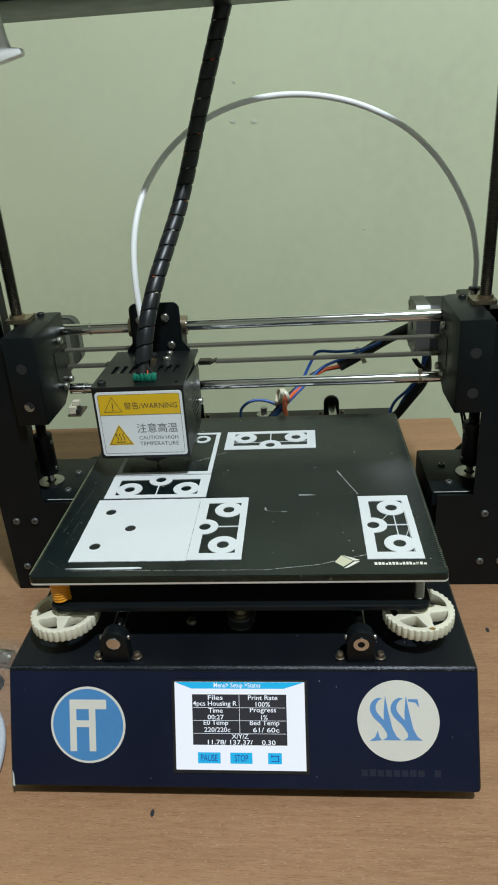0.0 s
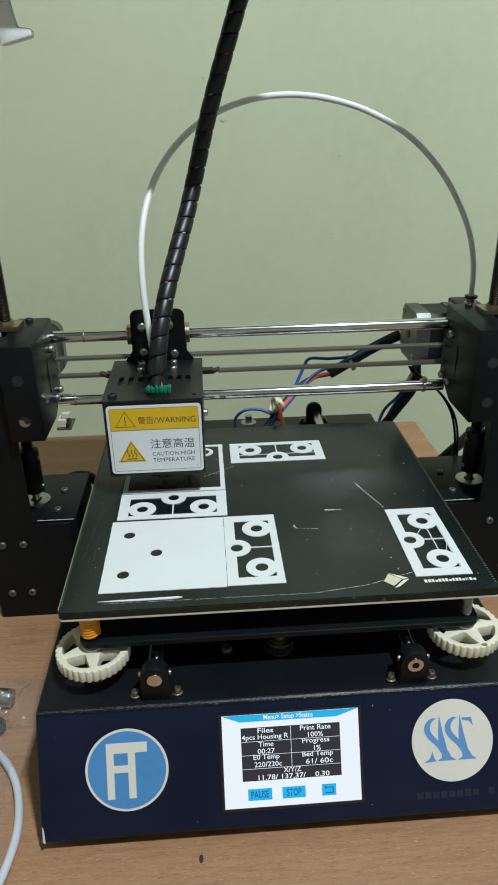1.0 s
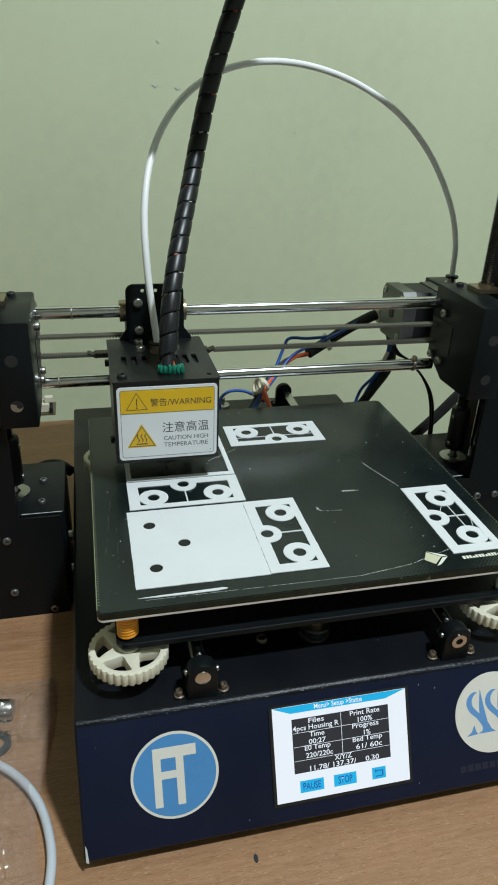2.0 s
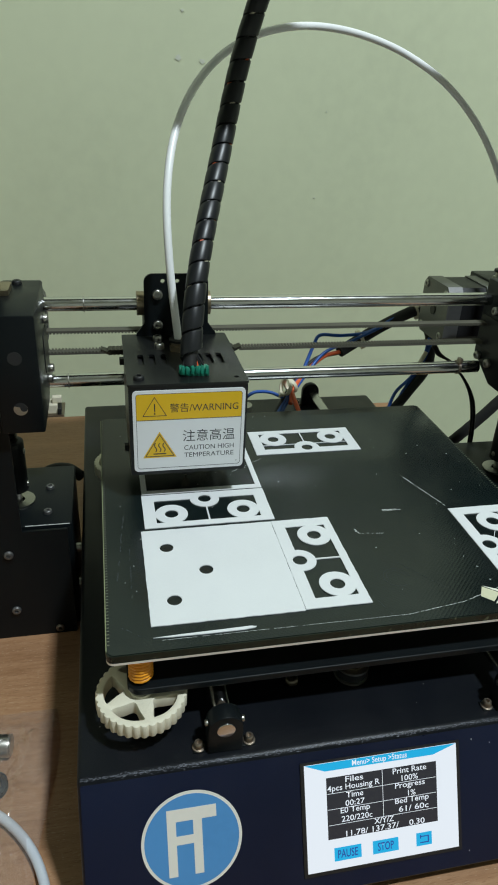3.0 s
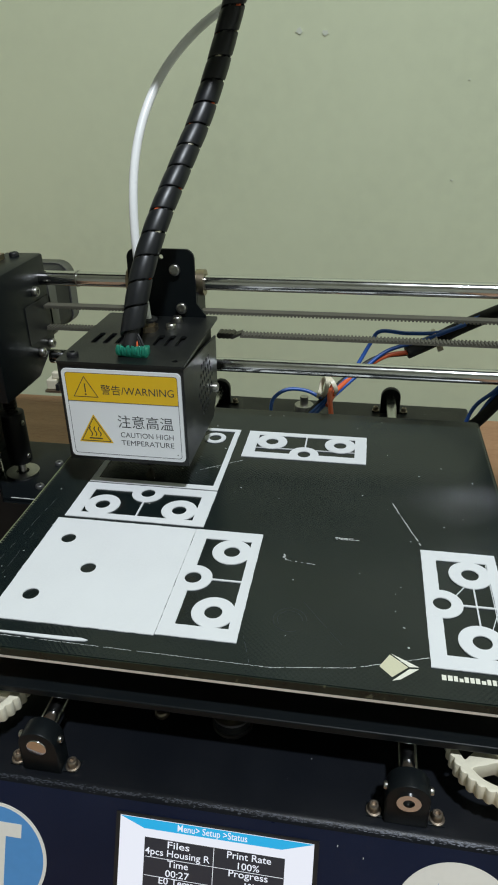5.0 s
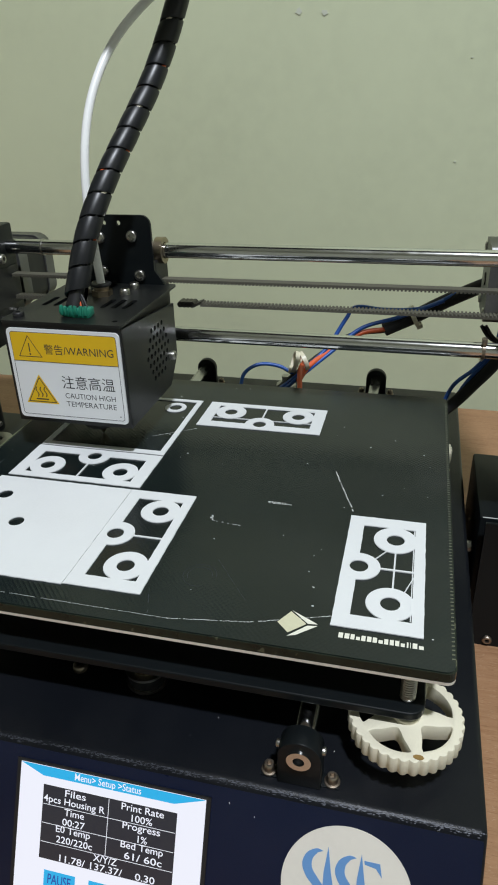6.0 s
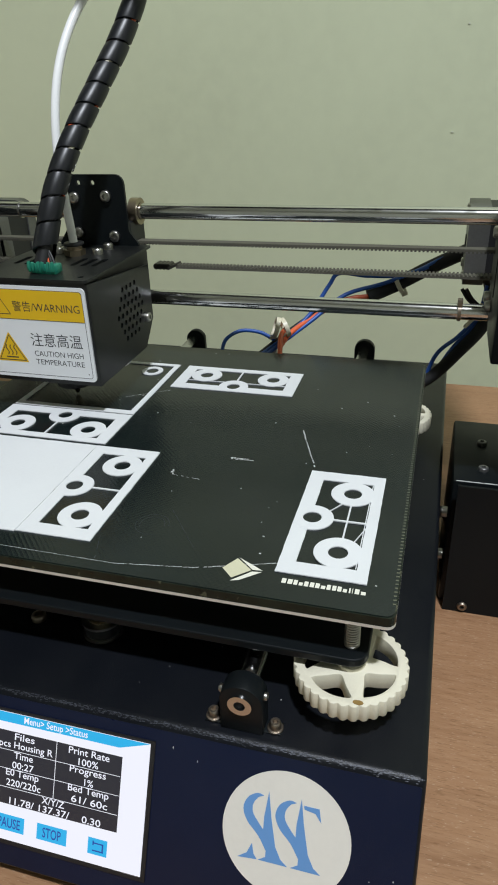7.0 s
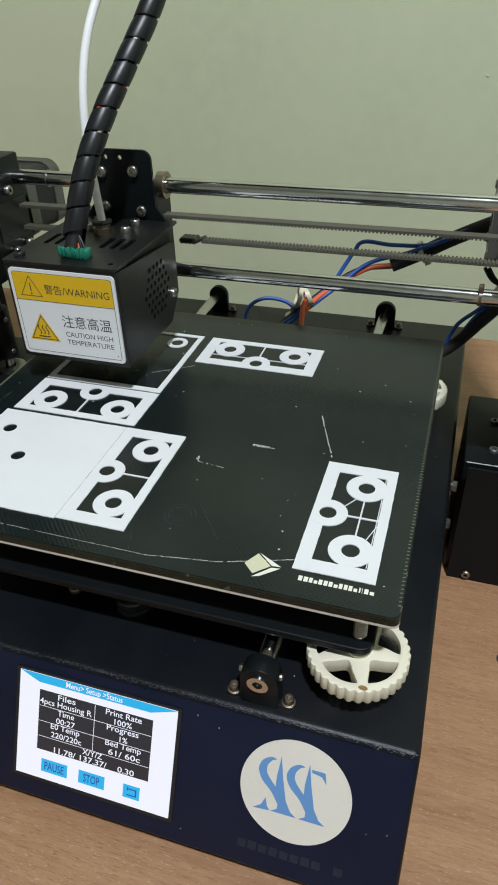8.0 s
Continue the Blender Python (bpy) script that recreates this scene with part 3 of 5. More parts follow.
def print_bed():
    bm = B()
    tmp = B()
    prism(tmp, [rect(-0.1095, 0.1095, BY0 + 0.0005, BY1 - 0.0005, 0.003)], 0.1082, 0.1119)
    merge(bm, tmp)
    bed = part("print_bed", bm, GLASS, printer, "dark textured glass plate with scratches")
    bm = B()
    prism(bm, [rect(-0.1100, 0.1100, BY0, BY1, 0.003), rect(-0.1094, 0.1094, BY0 + 0.0006, BY1 - 0.0006, 0.003)], 0.1082, 0.1116)
    part("glass_rim", bm, EDGE, bed, "pale greenish glass edge")
    bm = B()
    prism(bm, [rect(-0.1100, 0.1100, BY0, BY1, 0.003)], 0.1070, 0.1081)
    part("heater_plate", bm, ALU, bed, "thin aluminium heater plate")
    bm = B()
    tmp = B()
    prism(tmp, [rect(-0.1025, 0.1025, BY0 + 0.0010, BY1 - 0.002, 0.0055)], 0.0880, 0.0912)
    bmesh.ops.dissolve_limit(tmp, angle_limit=0.01, verts=tmp.verts, edges=tmp.edges)
    bmesh.ops.bevel(tmp, geom=[e for e in tmp.edges if max(len(f.verts) for f in e.link_faces) > 4], offset=0.0005, segments=2, affect="EDGES", profile=0.5)
    merge(bm, tmp)
    box(bm, -0.075, -0.055, -0.075, 0.07, 0.0840, 0.0890, 0.001)
    box(bm, 0.055, 0.075, -0.075, 0.07, 0.0840, 0.0890, 0.001)
    part("carriage_plate", bm, BLACK, bed, "black steel carriage under the glass")
    for x in (-0.0968, 0.0968):
        for y in (-0.1095, 0.0830):
            bm = B()
            cyl(bm, (x, y, 0.0785), (x, y, 0.1068), 0.0021, 16)
            tube(bm, [(x + 0.0022 * math.cos(a), y + 0.0022 * math.sin(a), 0.0914 + 0.0154 * a / (math.tau * 15)) for a in (math.tau * 15 * k / 180 for k in range(181))],
                 0.00045, 6, 1, smooth=False)
            part("levelling_screw", bm, STEEL, bed, "threaded steel screw", True)
            if x < 0:
                bm = B()
                turns = 8
                tube(bm, [(x + 0.0043 * math.cos(a), y + 0.0043 * math.sin(a), 0.0922 + 0.0138 * a / (math.tau * turns))
                          for a in (math.tau * turns * k / 96 for k in range(97))], 0.00085, 8, 1, smooth=False)
                part("spring", bm, SPRING, bed, "orange coil spring", True)
            wheel(x, y, bed, 62 if x < 0 else 69)
    # faint scratches and dust on the glass
    bm = B()
    rnd = random.Random(11)

    def scratch(pts, w):
        for (a, b), (c, d) in zip(pts, pts[1:]):
            n = Vector((b - d, c - a)).normalized() * w
            add(bm, [(a + n.x, b + n.y, 0.11195), (a - n.x, b - n.y, 0.11195), (c - n.x, d - n.y, 0.11195), (c + n.x, d + n.y, 0.11195)], [(0, 1, 2, 3)])

    def rough(a, b, n, w, dash=0.0):
        for i in range(n):
            if rnd.random() < dash:
                continue
            t0, t1 = i / n, (i + 0.9) / n
            p = [a[0] + (b[0] - a[0]) * t0 + rnd.uniform(-1, 1) * w, a[1] + (b[1] - a[1]) * t0 + rnd.uniform(-1, 1) * w]
            q = [a[0] + (b[0] - a[0]) * t1 + rnd.uniform(-1, 1) * w, a[1] + (b[1] - a[1]) * t1 + rnd.uniform(-1, 1) * w]
            scratch([p, q], w * rnd.uniform(0.5, 1.2))

    rough((-0.0375, 0.0145), (-0.0175, 0.0275), 14, 0.00016)
    rough((0.0162, -0.112), (0.044, -0.108), 34, 0.00014, 0.05)
    rough((0.044, -0.108), (0.071, -0.0991), 20, 0.00014, 0.25)
    rough((-0.088, -0.1112), (0.0162, -0.112), 60, 0.00009, 0.06)
    rough((0.0593, -0.0035), (0.0705, -0.0348), 22, 0.00022, 0.15)
    rough((0.0345, -0.0343), (0.0445, -0.0347), 9, 0.0004, 0.2)
    rough((0.0345, -0.0354), (0.0445, -0.0352), 9, 0.0002, 0.2)
    rough((0.0141, -0.0497), (0.0145, -0.0530), 4, 0.0006)
    rough((0.0150, -0.0530), (0.0272, -0.0545), 10, 0.00015, 0.4)
    for i in range(60):
        x, y, s = rnd.uniform(-0.105, 0.105), rnd.uniform(-0.11, 0.085), rnd.uniform(0.0001, 0.0003)
        scratch([(x, y), (x + s * rnd.uniform(1, 4), y + s * rnd.uniform(-2, 2))], s)
    tagged(part("scratch", bm, SCUFF, bed, "pale scratches and specks on the glass"), kind="stuff")
    bm = B()
    rough((0.0245, -0.0775), (0.04, -0.098), 14, 0.00008, 0.2)
    rough((-0.0985, -0.085), (-0.0980, -0.05), 16, 0.00016, 0.3)
    rough((-0.1045, -0.075), (-0.0995, -0.020), 26, 0.00022, 0.45)
    rough((-0.1060, -0.100), (-0.0960, -0.108), 12, 0.00018, 0.4)
    rough((0.0050, -0.0985), (0.0090, -0.1110), 8, 0.00010, 0.4)
    for cx, cy, rr in ((0.0205, -0.0880, 0.0062), (0.0205, -0.0880, 0.0046)):
        scratch([(cx + rr * math.cos(i * math.tau / 40), cy + rr * math.sin(i * math.tau / 40)) for i in range(int(rr * 5600))], 0.00006)
    tagged(part("faint_scuff", bm, FAINT, bed, "faint wiped scuffs and a ring mark on the glass"), kind="stuff")
    # pale border dots down the two sides
    bm = B()
    for side in (-1, 1):
        y = BY0 + 0.006
        while y < BY1 - 0.004:
            x = side * 0.1090
            add(bm, [(x - 0.0005, y, 0.11194), (x + 0.0005, y + 0.0001, 0.11194), (x + 0.0005, y + 0.0007, 0.11194), (x - 0.0005, y + 0.0006, 0.11194)], [(0, 1, 2, 3)])
            y += 0.0019
    tagged(part("border_tick", bm, material("faint_tick", (0.11, 0.115, 0.075), 0.5), bed, "faint printed edge ticks"), kind="stuff")
    bm = B()
    prism(bm, [rect(-0.11006, -0.10965, BY0 + 0.003, BY1 - 0.003)], 0.1086, 0.11192)
    part("ground_edge", bm, material("ground_glass_edge", (0.20, 0.22, 0.12), 0.4, 0, 0.3, 700, 0.05, big=80), bed, "pale greenish ground edge of the glass")
    # printed maker's mark: cream facets and plain bars
    for loop, mat in (([(0.0529, -0.1058), (0.0565, -0.0999), (0.0625, -0.1049), (0.0571, -0.1100)], MARK),
                      ([(0.0569, -0.0994), (0.0662, -0.1044), (0.0629, -0.1047)], PALE),
                      ([(0.0571, -0.1115), (0.0629, -0.1056), (0.0661, -0.1052), (0.0598, -0.1106)], PALE)):
        bm = B()
        prism(bm, [loop], 0.1118, 0.11196)
        part("printed_facet", bm, mat, bed, "cream printed facet")
    for i, (a, b) in enumerate(((0.0733, 0.0768), (0.0772, 0.0802), (0.0806, 0.0838), (0.0842, 0.0874), (0.0878, 0.0908), (0.0912, 0.0942), (0.0948, 0.0960), (0.0966, 0.1000))):
        bm = B()
        c = a + (b - a) * 0.42
        prism(bm, [rect(a, c, -0.1087, -0.1064)], 0.1118, 0.11196)
        prism(bm, [rect(c + 0.0005, b, -0.1087, -0.1072 if i % 2 else -0.1064)], 0.1118, 0.11196)
        part("printed_bar", bm, PALE, bed, "pale printed bar")
    return bed


def wheel(x, y, bed, turn):
    """A cream hand wheel: fluted rim, five broad spokes with rounded openings, hub."""
    r, z0, z1 = 0.0188, 0.0778, 0.0844
    rim = []
    for i in range(272):
        a = math.tau * i / 272
        d = r - 0.0008 * (0.5 + 0.5 * math.cos(a * 34)) ** 2
        rim.append((x + d * math.cos(a), y + d * math.sin(a)))
    holes = []
    for k in range(5):
        mid = turn + 36 + 72 * k
        corner = []
        for d, a in ((0.0150, -28), (0.0154, -14), (0.0155, 0), (0.0154, 14), (0.0150, 28), (0.0134, 27), (0.0106, 20), (0.0078, 10), (0.0070, 0), (0.0078, -10), (0.0106, -20), (0.0134, -27)):
            corner.append((x + d * math.cos(radians(mid + a)), y + d * math.sin(radians(mid + a)), 0))
        loop = spline(corner + corner[:1], 4)[:-1]
        holes.append([(p.x, p.y) for p in loop])
    bm = B()
    tmp = B()
    prism(tmp, [rim] + holes, z0, z1)
    bmesh.ops.dissolve_limit(tmp, angle_limit=0.01, verts=tmp.verts, edges=tmp.edges)
    tops = [e for e in tmp.edges if len(e.link_faces) == 2 and abs(abs(e.link_faces[0].normal.z) - abs(e.link_faces[1].normal.z)) > 0.5]
    bmesh.ops.bevel(tmp, geom=tops, offset=0.0004, segments=2, affect="EDGES", profile=0.5)
    merge(bm, tmp)
    w = part("levelling_wheel", bm, CREAM, bed, "cream printed levelling wheel with fluted rim and five spokes", True)
    bm = B()
    cyl(bm, (x, y, z1 - 0.0004), (x, y, z1 + 0.0012), 0.0050, 32, bevel=0.0004)
    part("wheel_hub", bm, CREAM, bed, "", True)
    if x > 0 and y < 0:
        bm = B()
        a = radians(turn + 216)
        p, q = x + 0.0170 * math.cos(a), y + 0.0170 * math.sin(a)
        prism(bm, [circle(p, q, 0.0017, 9, 0.0009)], z1 - 0.0001, z1 + 0.0002)
        part("brown_stain", bm, material("brown_residue", (0.25, 0.15, 0.04), 0.6, 0, 0.3, 900, 0.1), bed, "brown speck on the wheel rim")
    return w


bed = print_bed()

# ---- what has been printed so far: thin white first layers on the glass ----
ZP = 0.1120


def first_layer(name, loops_list, label):
    bm = B()
    for loops in loops_list:
        prism(bm, loops, ZP, ZP + 0.0004)
    cx = sum(p[0] for p in loops_list[0][0]) / len(loops_list[0][0])
    cy = sum(p[1] for p in loops_list[0][0]) / len(loops_list[0][0])
    return solo(name, bm, PLA, (cx, cy, ZP), label, "printed part", "printed first layers")


def ragged(x0, x1, y0, y1, amp, rnd, n=26):
    pts = []
    for (a, b), (c, d) in zip([(x0, y0), (x1, y0), (x1, y1), (x0, y1)], [(x1, y0), (x1, y1), (x0, y1), (x0, y0)]):
        for i in range(n):
            t = i / n
            pts.append((a + (c - a) * t + rnd.uniform(-1, 1) * amp, b + (d - b) * t + rnd.uniform(-1, 1) * amp))
    return pts


def ring_plate(place, long_x, flip, seed, label, webs):
    """A ring frame: an outer border with three eyelets joined to it, given by its centre. Local u runs along the long side."""
    rnd = random.Random(seed)
    L, S = 0.0328, 0.0149
    cx, cy = place

    def T(pts):
        out = []
        for u, v in pts:
            if flip:
                v = -v
            out.append((cx + u, cy + v) if long_x else (cx + v, cy + u))
        return out

    parts = []
    a, g, q = L - 0.0062, 0.0045, -S + 0.0058
    corners = [(-g, -S), (-L, -S), (-L, S), (L, S), (L, -S), (g, -S), (g, q), (a, q), (a, S - 0.0040), (-a, S - 0.0040), (-a, q), (-g, q)]
    edge = []
    for (u0, v0), (u1, v1) in zip(corners, corners[1:] + corners[:1]):
        n = max(1, int(math.hypot(u1 - u0, v1 - v0) / 0.0022))
        edge += [(u0 + (u1 - u0) * i / n + rnd.uniform(-1, 1) * 0.00008, v0 + (v1 - v0) * i / n + rnd.uniform(-1, 1) * 0.00008) for i in range(n)]
    parts.append([T(edge)])
    for u, v, r in ((-0.0186, 0.0036, 0.0083), (0.0186, 0.0036, 0.0083), (0.0, -0.0087, 0.0078)):
        parts.append([T([(a, max(b, -S)) for a, b in circle(u, v, r, 40)]), T(circle(u, v, 0.0034, 24))])
    for a, b, w in webs:
        a, b = Vector(a), Vector(b)
        n = Vector((a.y - b.y, b.x - a.x)).normalized() * w
        parts.append([T([a + n, a - n, b - n, b + n])])
    plate = thing("printed_ring_plate", (cx, cy, ZP), label, "printed part", "printed ring plates")
    for i, loops in enumerate(parts):
        bm = B()
        prism(bm, [[tuple(p) for p in lp] for lp in loops], ZP, ZP + 0.00040 + 0.000012 * i)
        part("plate_frame" if i == 0 else "ring" if i < 4 else "thread", bm, PLA, plate)
    return plate


CENTRE_WEB = [((0, 0.011), (0, -0.003), 0.0004)]
ring_plate((0.01375, 0.0462), True, False, 1, "white printed ring frame with two fine threads on the glass", CENTRE_WEB + [((-0.028, -0.004), (0.028, -0.0035), 0.0002)])
ring_plate((-0.0570, -0.0205), True, True, 2, "white printed ring frame beside the solid plate", CENTRE_WEB)
ring_plate((-0.0118, -0.0702), False, False, 3, "white printed ring frame joined to the solid plate", CENTRE_WEB)
ring_plate((0.0850, -0.0712), False, False, 4, "white printed ring frame with stray threads between its rings",
           CENTRE_WEB + [((-0.012, 0.004), (0.012, 0.004), 0.0003), ((0.004, -0.004), (0.013, 0.002), 0.00015), ((-0.003, 0.011), (-0.012, 0.008), 0.00015), ((-0.026, 0.0105), (0.026, 0.0105), 0.00015)])
rnd = random.Random(9)
first_layer("printed_solid_plate", [[ragged(-0.0918, -0.0269, -0.1035, -0.0375, 0.00012, rnd)] +
            [circle(x, y, 0.0032, 24) for x, y in ((-0.0808, -0.0522), (-0.0646, -0.0706), (-0.0809, -0.0891))]],
            "solid white printed plate with three round holes")
first_layer("printed_outline", [[ragged(-0.0895, -0.0243, -0.0045, 0.0612, 0.0001, rnd), ragged(-0.0866, -0.0272, -0.0008, 0.0585, 0.00005, rnd, 8)],
                                [circle(-0.0370, 0.0499, 0.0060, 32), circle(-0.0370, 0.0499, 0.0034, 24)]],
            "white printed square outline with a small ring, half finished")
first_layer("printed_skirt_line", [[[(-0.0915, -0.1098), (-0.084, -0.1103), (-0.070, -0.1106), (-0.055, -0.1106), (-0.0505, -0.1101), (-0.0495, -0.1095), (-0.0520, -0.1089), (-0.065, -0.1092), (-0.080, -0.1094)]]],
            "stray white line of printed plastic at the glass edge")

# ---- towers, top bar and gantry ----
def tower(s):
    """One side of the frame: motor housing, front sheet, outer sheet, screws; s is -1 or 1."""
    bm = B()

    def bx(x0, x1, *r, bevel=0.0006):
        box(bm, min(s * x0, s * x1), max(s * x0, s * x1), *r, bevel)

    bx(0.1285, 0.1880, 0.0265, 0.0960, 0.0008, 0.0765, bevel=0.0015)
    t = part("tower", bm, BLACK, printer, "black sheet-metal upright with motor housing", True)
    bm = B()
    outline = [(0.1310, 0.0), (0.1895, 0.0), (0.1895, 0.40), (0.1835, 0.40), (0.1835, 0.205), (0.1560, 0.200), (0.1560, 0.0775), (0.1310, 0.0775)]
    prism(bm, [[(s * u, v) for u, v in outline]], 0, 0.0016, plane((0, 0.0216, 0), (1, 0, 0), (0, 0, 1)))
    part("front_sheet", bm, BLACK, t)
    bm = B()
    bx(0.1880, 0.1898, 0.0216, 0.1000, 0.0, 0.40, bevel=0)
    part("side_sheet", bm, BLACK, t)
    for x, z in ((0.1648, 0.0625), (0.1790, 0.0625), (0.1648, 0.0215), (0.1790, 0.0215)):
        bm = B()
        screw(bm, (s * x, 0.0202, z), (0, -1, 0), 0.0027, 0.0018)
        part("tower_screw", bm, GREY, t, "small socket screw", True)
    for x, y in ((0.1430, 0.0400), (0.1430, 0.0680), (0.1745, 0.0345)):
        bm = B()
        screw(bm, (s * x, y, 0.0765), (0, 0, 1), 0.0026, 0.0020)
        part("housing_screw", bm, GREY, t, "small socket screw", True)
    for y, z in ((0.012, 0.020), (0.0145, 0.046)):
        bm = B()
        screw(bm, (s * 0.1285, y + 0.03, z), (-s, 0, 0), 0.0031, 0.0042)
        part("side_screw", bm, STEEL, t, "steel screw between housing and base", True)
    bm = B()
    rw = random.Random(21)
    u = 0.1300
    while u < 0.1555:
        n = rw.uniform(0.0010, 0.0040)
        x0, x1 = sorted((s * u, s * (u + n)))
        if rw.random() < 0.8:
            box(bm, x0, x1, 0.0268, 0.0268 + rw.uniform(0.0003, 0.0007), 0.0763, 0.07655)
        u += n
    tagged(part("worn_bright_edge", bm, SCUFF, t, "bare worn edge"), kind="stuff")
    bm = B()
    screw(bm, (s * 0.1408, 0.0216, 0.0042), (0, -1, 0), 0.0027, 0.0030)
    part("foot_screw", bm, OLD_STEEL, t, "tarnished screw at the foot", True)
    # motor boss, coupler, lead screw, smooth rod
    x, y = s * 0.1610, 0.0550
    bm = B()
    prism(bm, [circle(x, y, 0.0100, 32), circle(x, y, 0.0040, 16)], 0.0765, 0.0778)
    part("motor_boss", bm, STEEL, t, "round pale motor face", True)
    bm = B()
    cyl(bm, (x, y, 0.0770), (x, y, 0.0880), 0.0026)
    part("motor_shaft", bm, STEEL, t, "", True)
    bm = B()
    cyl(bm, (x, y, 0.0850), (x, y, 0.1180), 0.0070, 28, bevel=0.0006)
    c = part("shaft_coupler", bm, DARK, t, "black shaft coupler", True)
    for z in (0.090, 0.112):
        bm = B()
        screw(bm, (x - s * 0.0066, y - 0.002, z), (-s, 0, 0), 0.0016, 0.001)
        part("grub_screw", bm, STEEL, t, "", True)
    bm = B()
    cyl(bm, (x, y, 0.1175), (x, y, 0.40), 0.0033, 16)
    n, k = 3000, 14
    pts = []
    for i in range(n):
        a = i * math.tau / k
        pts.append((x + 0.0036 * math.cos(a), y + 0.0036 * math.sin(a), 0.1185 + 0.0014 * i / k))
    tube(bm, [p for p in pts if p[2] < 0.40], 0.00048, 4, 1, smooth=False)
    part("lead_screw", bm, THREAD, t, "dark oiled threaded rod", True)
    bm = B()
    cyl(bm, (s * 0.1755, y - 0.004, 0.0765), (s * 0.1755, y - 0.004, 0.40), 0.0038, 24)
    part("guide_rod", bm, CHROME, t, "polished upright rod", True)
    return t


tower(-1)
tower(1)

bm = B()
box(bm, -0.1898, 0.1898, 0.0110, 0.0840, 0.3882, 0.4180, 0.001)
part("top_bar", bm, BLACK, printer, "black top crossbar", True)
bm = B()
tmp = B()
prism(tmp, [[(-0.1290, 0.3605), (-0.1135, 0.3642), (-0.1128, 0.3655), (-0.1130, 0.3680), (-0.1200, 0.3688), (-0.1212, 0.3740), (-0.1222, 0.3800), (-0.1240, 0.3920), (-0.1310, 0.3920), (-0.1300, 0.3740)]],
      0, 0.0070, plane((0, 0.0290, 0), (1, 0, 0), (0, 0, 1)))
bmesh.ops.dissolve_limit(tmp, angle_limit=0.01, verts=tmp.verts, edges=tmp.edges)
bmesh.ops.bevel(tmp, geom=tmp.edges[:], offset=0.0009, segments=2, affect="EDGES", profile=0.5)
merge(bm, tmp)
part("white_hook", bm, PTFE, printer, "white plastic hook below the top bar", True)


def carriage_block(s):
    """The block that rides each upright and holds the cross rods."""
    bm = B()
    tmp = B()
    outline = [(0.0135, 0.1430), (0.052, 0.1430), (0.076, 0.157), (0.076, 0.2065), (0.0135, 0.2055)]
    prism(tmp, [outline], 0, 0.0215, plane((0.1365 if s > 0 else -0.1580, 0, 0), (0, 1, 0), (0, 0, 1)))
    bmesh.ops.remove_doubles(tmp, verts=tmp.verts, dist=1e-6)
    bmesh.ops.dissolve_limit(tmp, angle_limit=0.01, verts=tmp.verts, edges=tmp.edges)
    bmesh.ops.bevel(tmp, geom=tmp.edges[:], offset=0.0012, segments=2, affect="EDGES", profile=0.5)
    merge(bm, tmp)
    b = part("carriage_block", bm, BLACK, printer, "black folded-steel end block of the gantry", True)
    x = s * 0.1365
    # thin dark sheet on the face paints the shade of the belt opening
    bm = B()
    box(bm, min(x, x - s * 0.0004), max(x, x - s * 0.0004), 0.0460, 0.0740, 0.1630, 0.1840)
    part("belt_opening_shade", bm, DARK, b, "dark sheet painting the shade inside the belt opening")
    for y, z in ((0.0590, 0.1895), (0.0560, 0.1560), (0.0690, 0.1570)):
        bm = B()
        screw(bm, (x - s * 0.0002, y, z), (-s, 0, 0), 0.0028, 0.0026)
        part("block_screw", bm, STEEL, b, "socket screw", True)
    # solid dark discs paint the shade inside the access holes
    for u, z in ((0.1475, 0.1840), (0.1475, 0.1570)):
        bm = B()
        cyl(bm, (s * u, 0.0145, z), (s * u, 0.01335, z), 0.0035, 24)
        part("access_hole_shade", bm, RUBBER, b, "dark disc painting the shade inside an access hole", True)
        if z < 0.16 and s < 0:
            bm = B()
            arc = circle(s * u, z, 0.0034, 16, a0=150, a1=400)
            prism(bm, [arc + [(q + 0.0016, v + 0.0004) for q, v in reversed(circle(s * u, z, 0.0018, 12, a0=160, a1=390))]], 0, 0.0001, plane((0, 0.01334, 0), (1, 0, 0), (0, 0, 1)))
            part("rod_end", bm, STEEL, b, "bright metal seen in the hole")
    bm = B()
    prism(bm, [rect(s * 0.1590 - 0.0080, s * 0.1590 + 0.0080, 0.0450, 0.0630, 0.002)], 0.2062, 0.2090)
    cyl(bm, (s * 0.1610, 0.0550, 0.2090), (s * 0.1610, 0.0550, 0.2110), 0.0052)
    part("flange_nut", bm, BRASS, b, "dull brass lead-screw nut")
    bm = B()
    screw(bm, (s * 0.1490, 0.0680, 0.2062), (0, 0, 1), 0.0026, 0.0022)
    part("block_screw", bm, DARK, b, "", True)
    return b


carriage_block(-1)
carriage_block(1)
for z, r, label in ((0.1943, 0.0040, "polished upper cross rod"), (0.1485, 0.0040, "polished lower cross rod")):
    bm = B()
    cyl(bm, (-0.1375, 0.070, z), (0.1375, 0.070, z), r, 32)
    part("cross_rod", bm, CHROME, printer, label, True)
bm = B()
prism(bm, [circle(0.070, 0.1485, 0.0047, 24), circle(0.070, 0.1485, 0.0039, 24)], 0, 0.0016, plane((0.1225, 0, 0), (0, 1, 0), (0, 0, 1)))
box(bm, 0.1220, 0.1245, 0.066, 0.070, 0.1520, 0.1555, 0.0004)
part("rod_clip", bm, OLD_STEEL, printer, "worn clip on the lower rod", True)
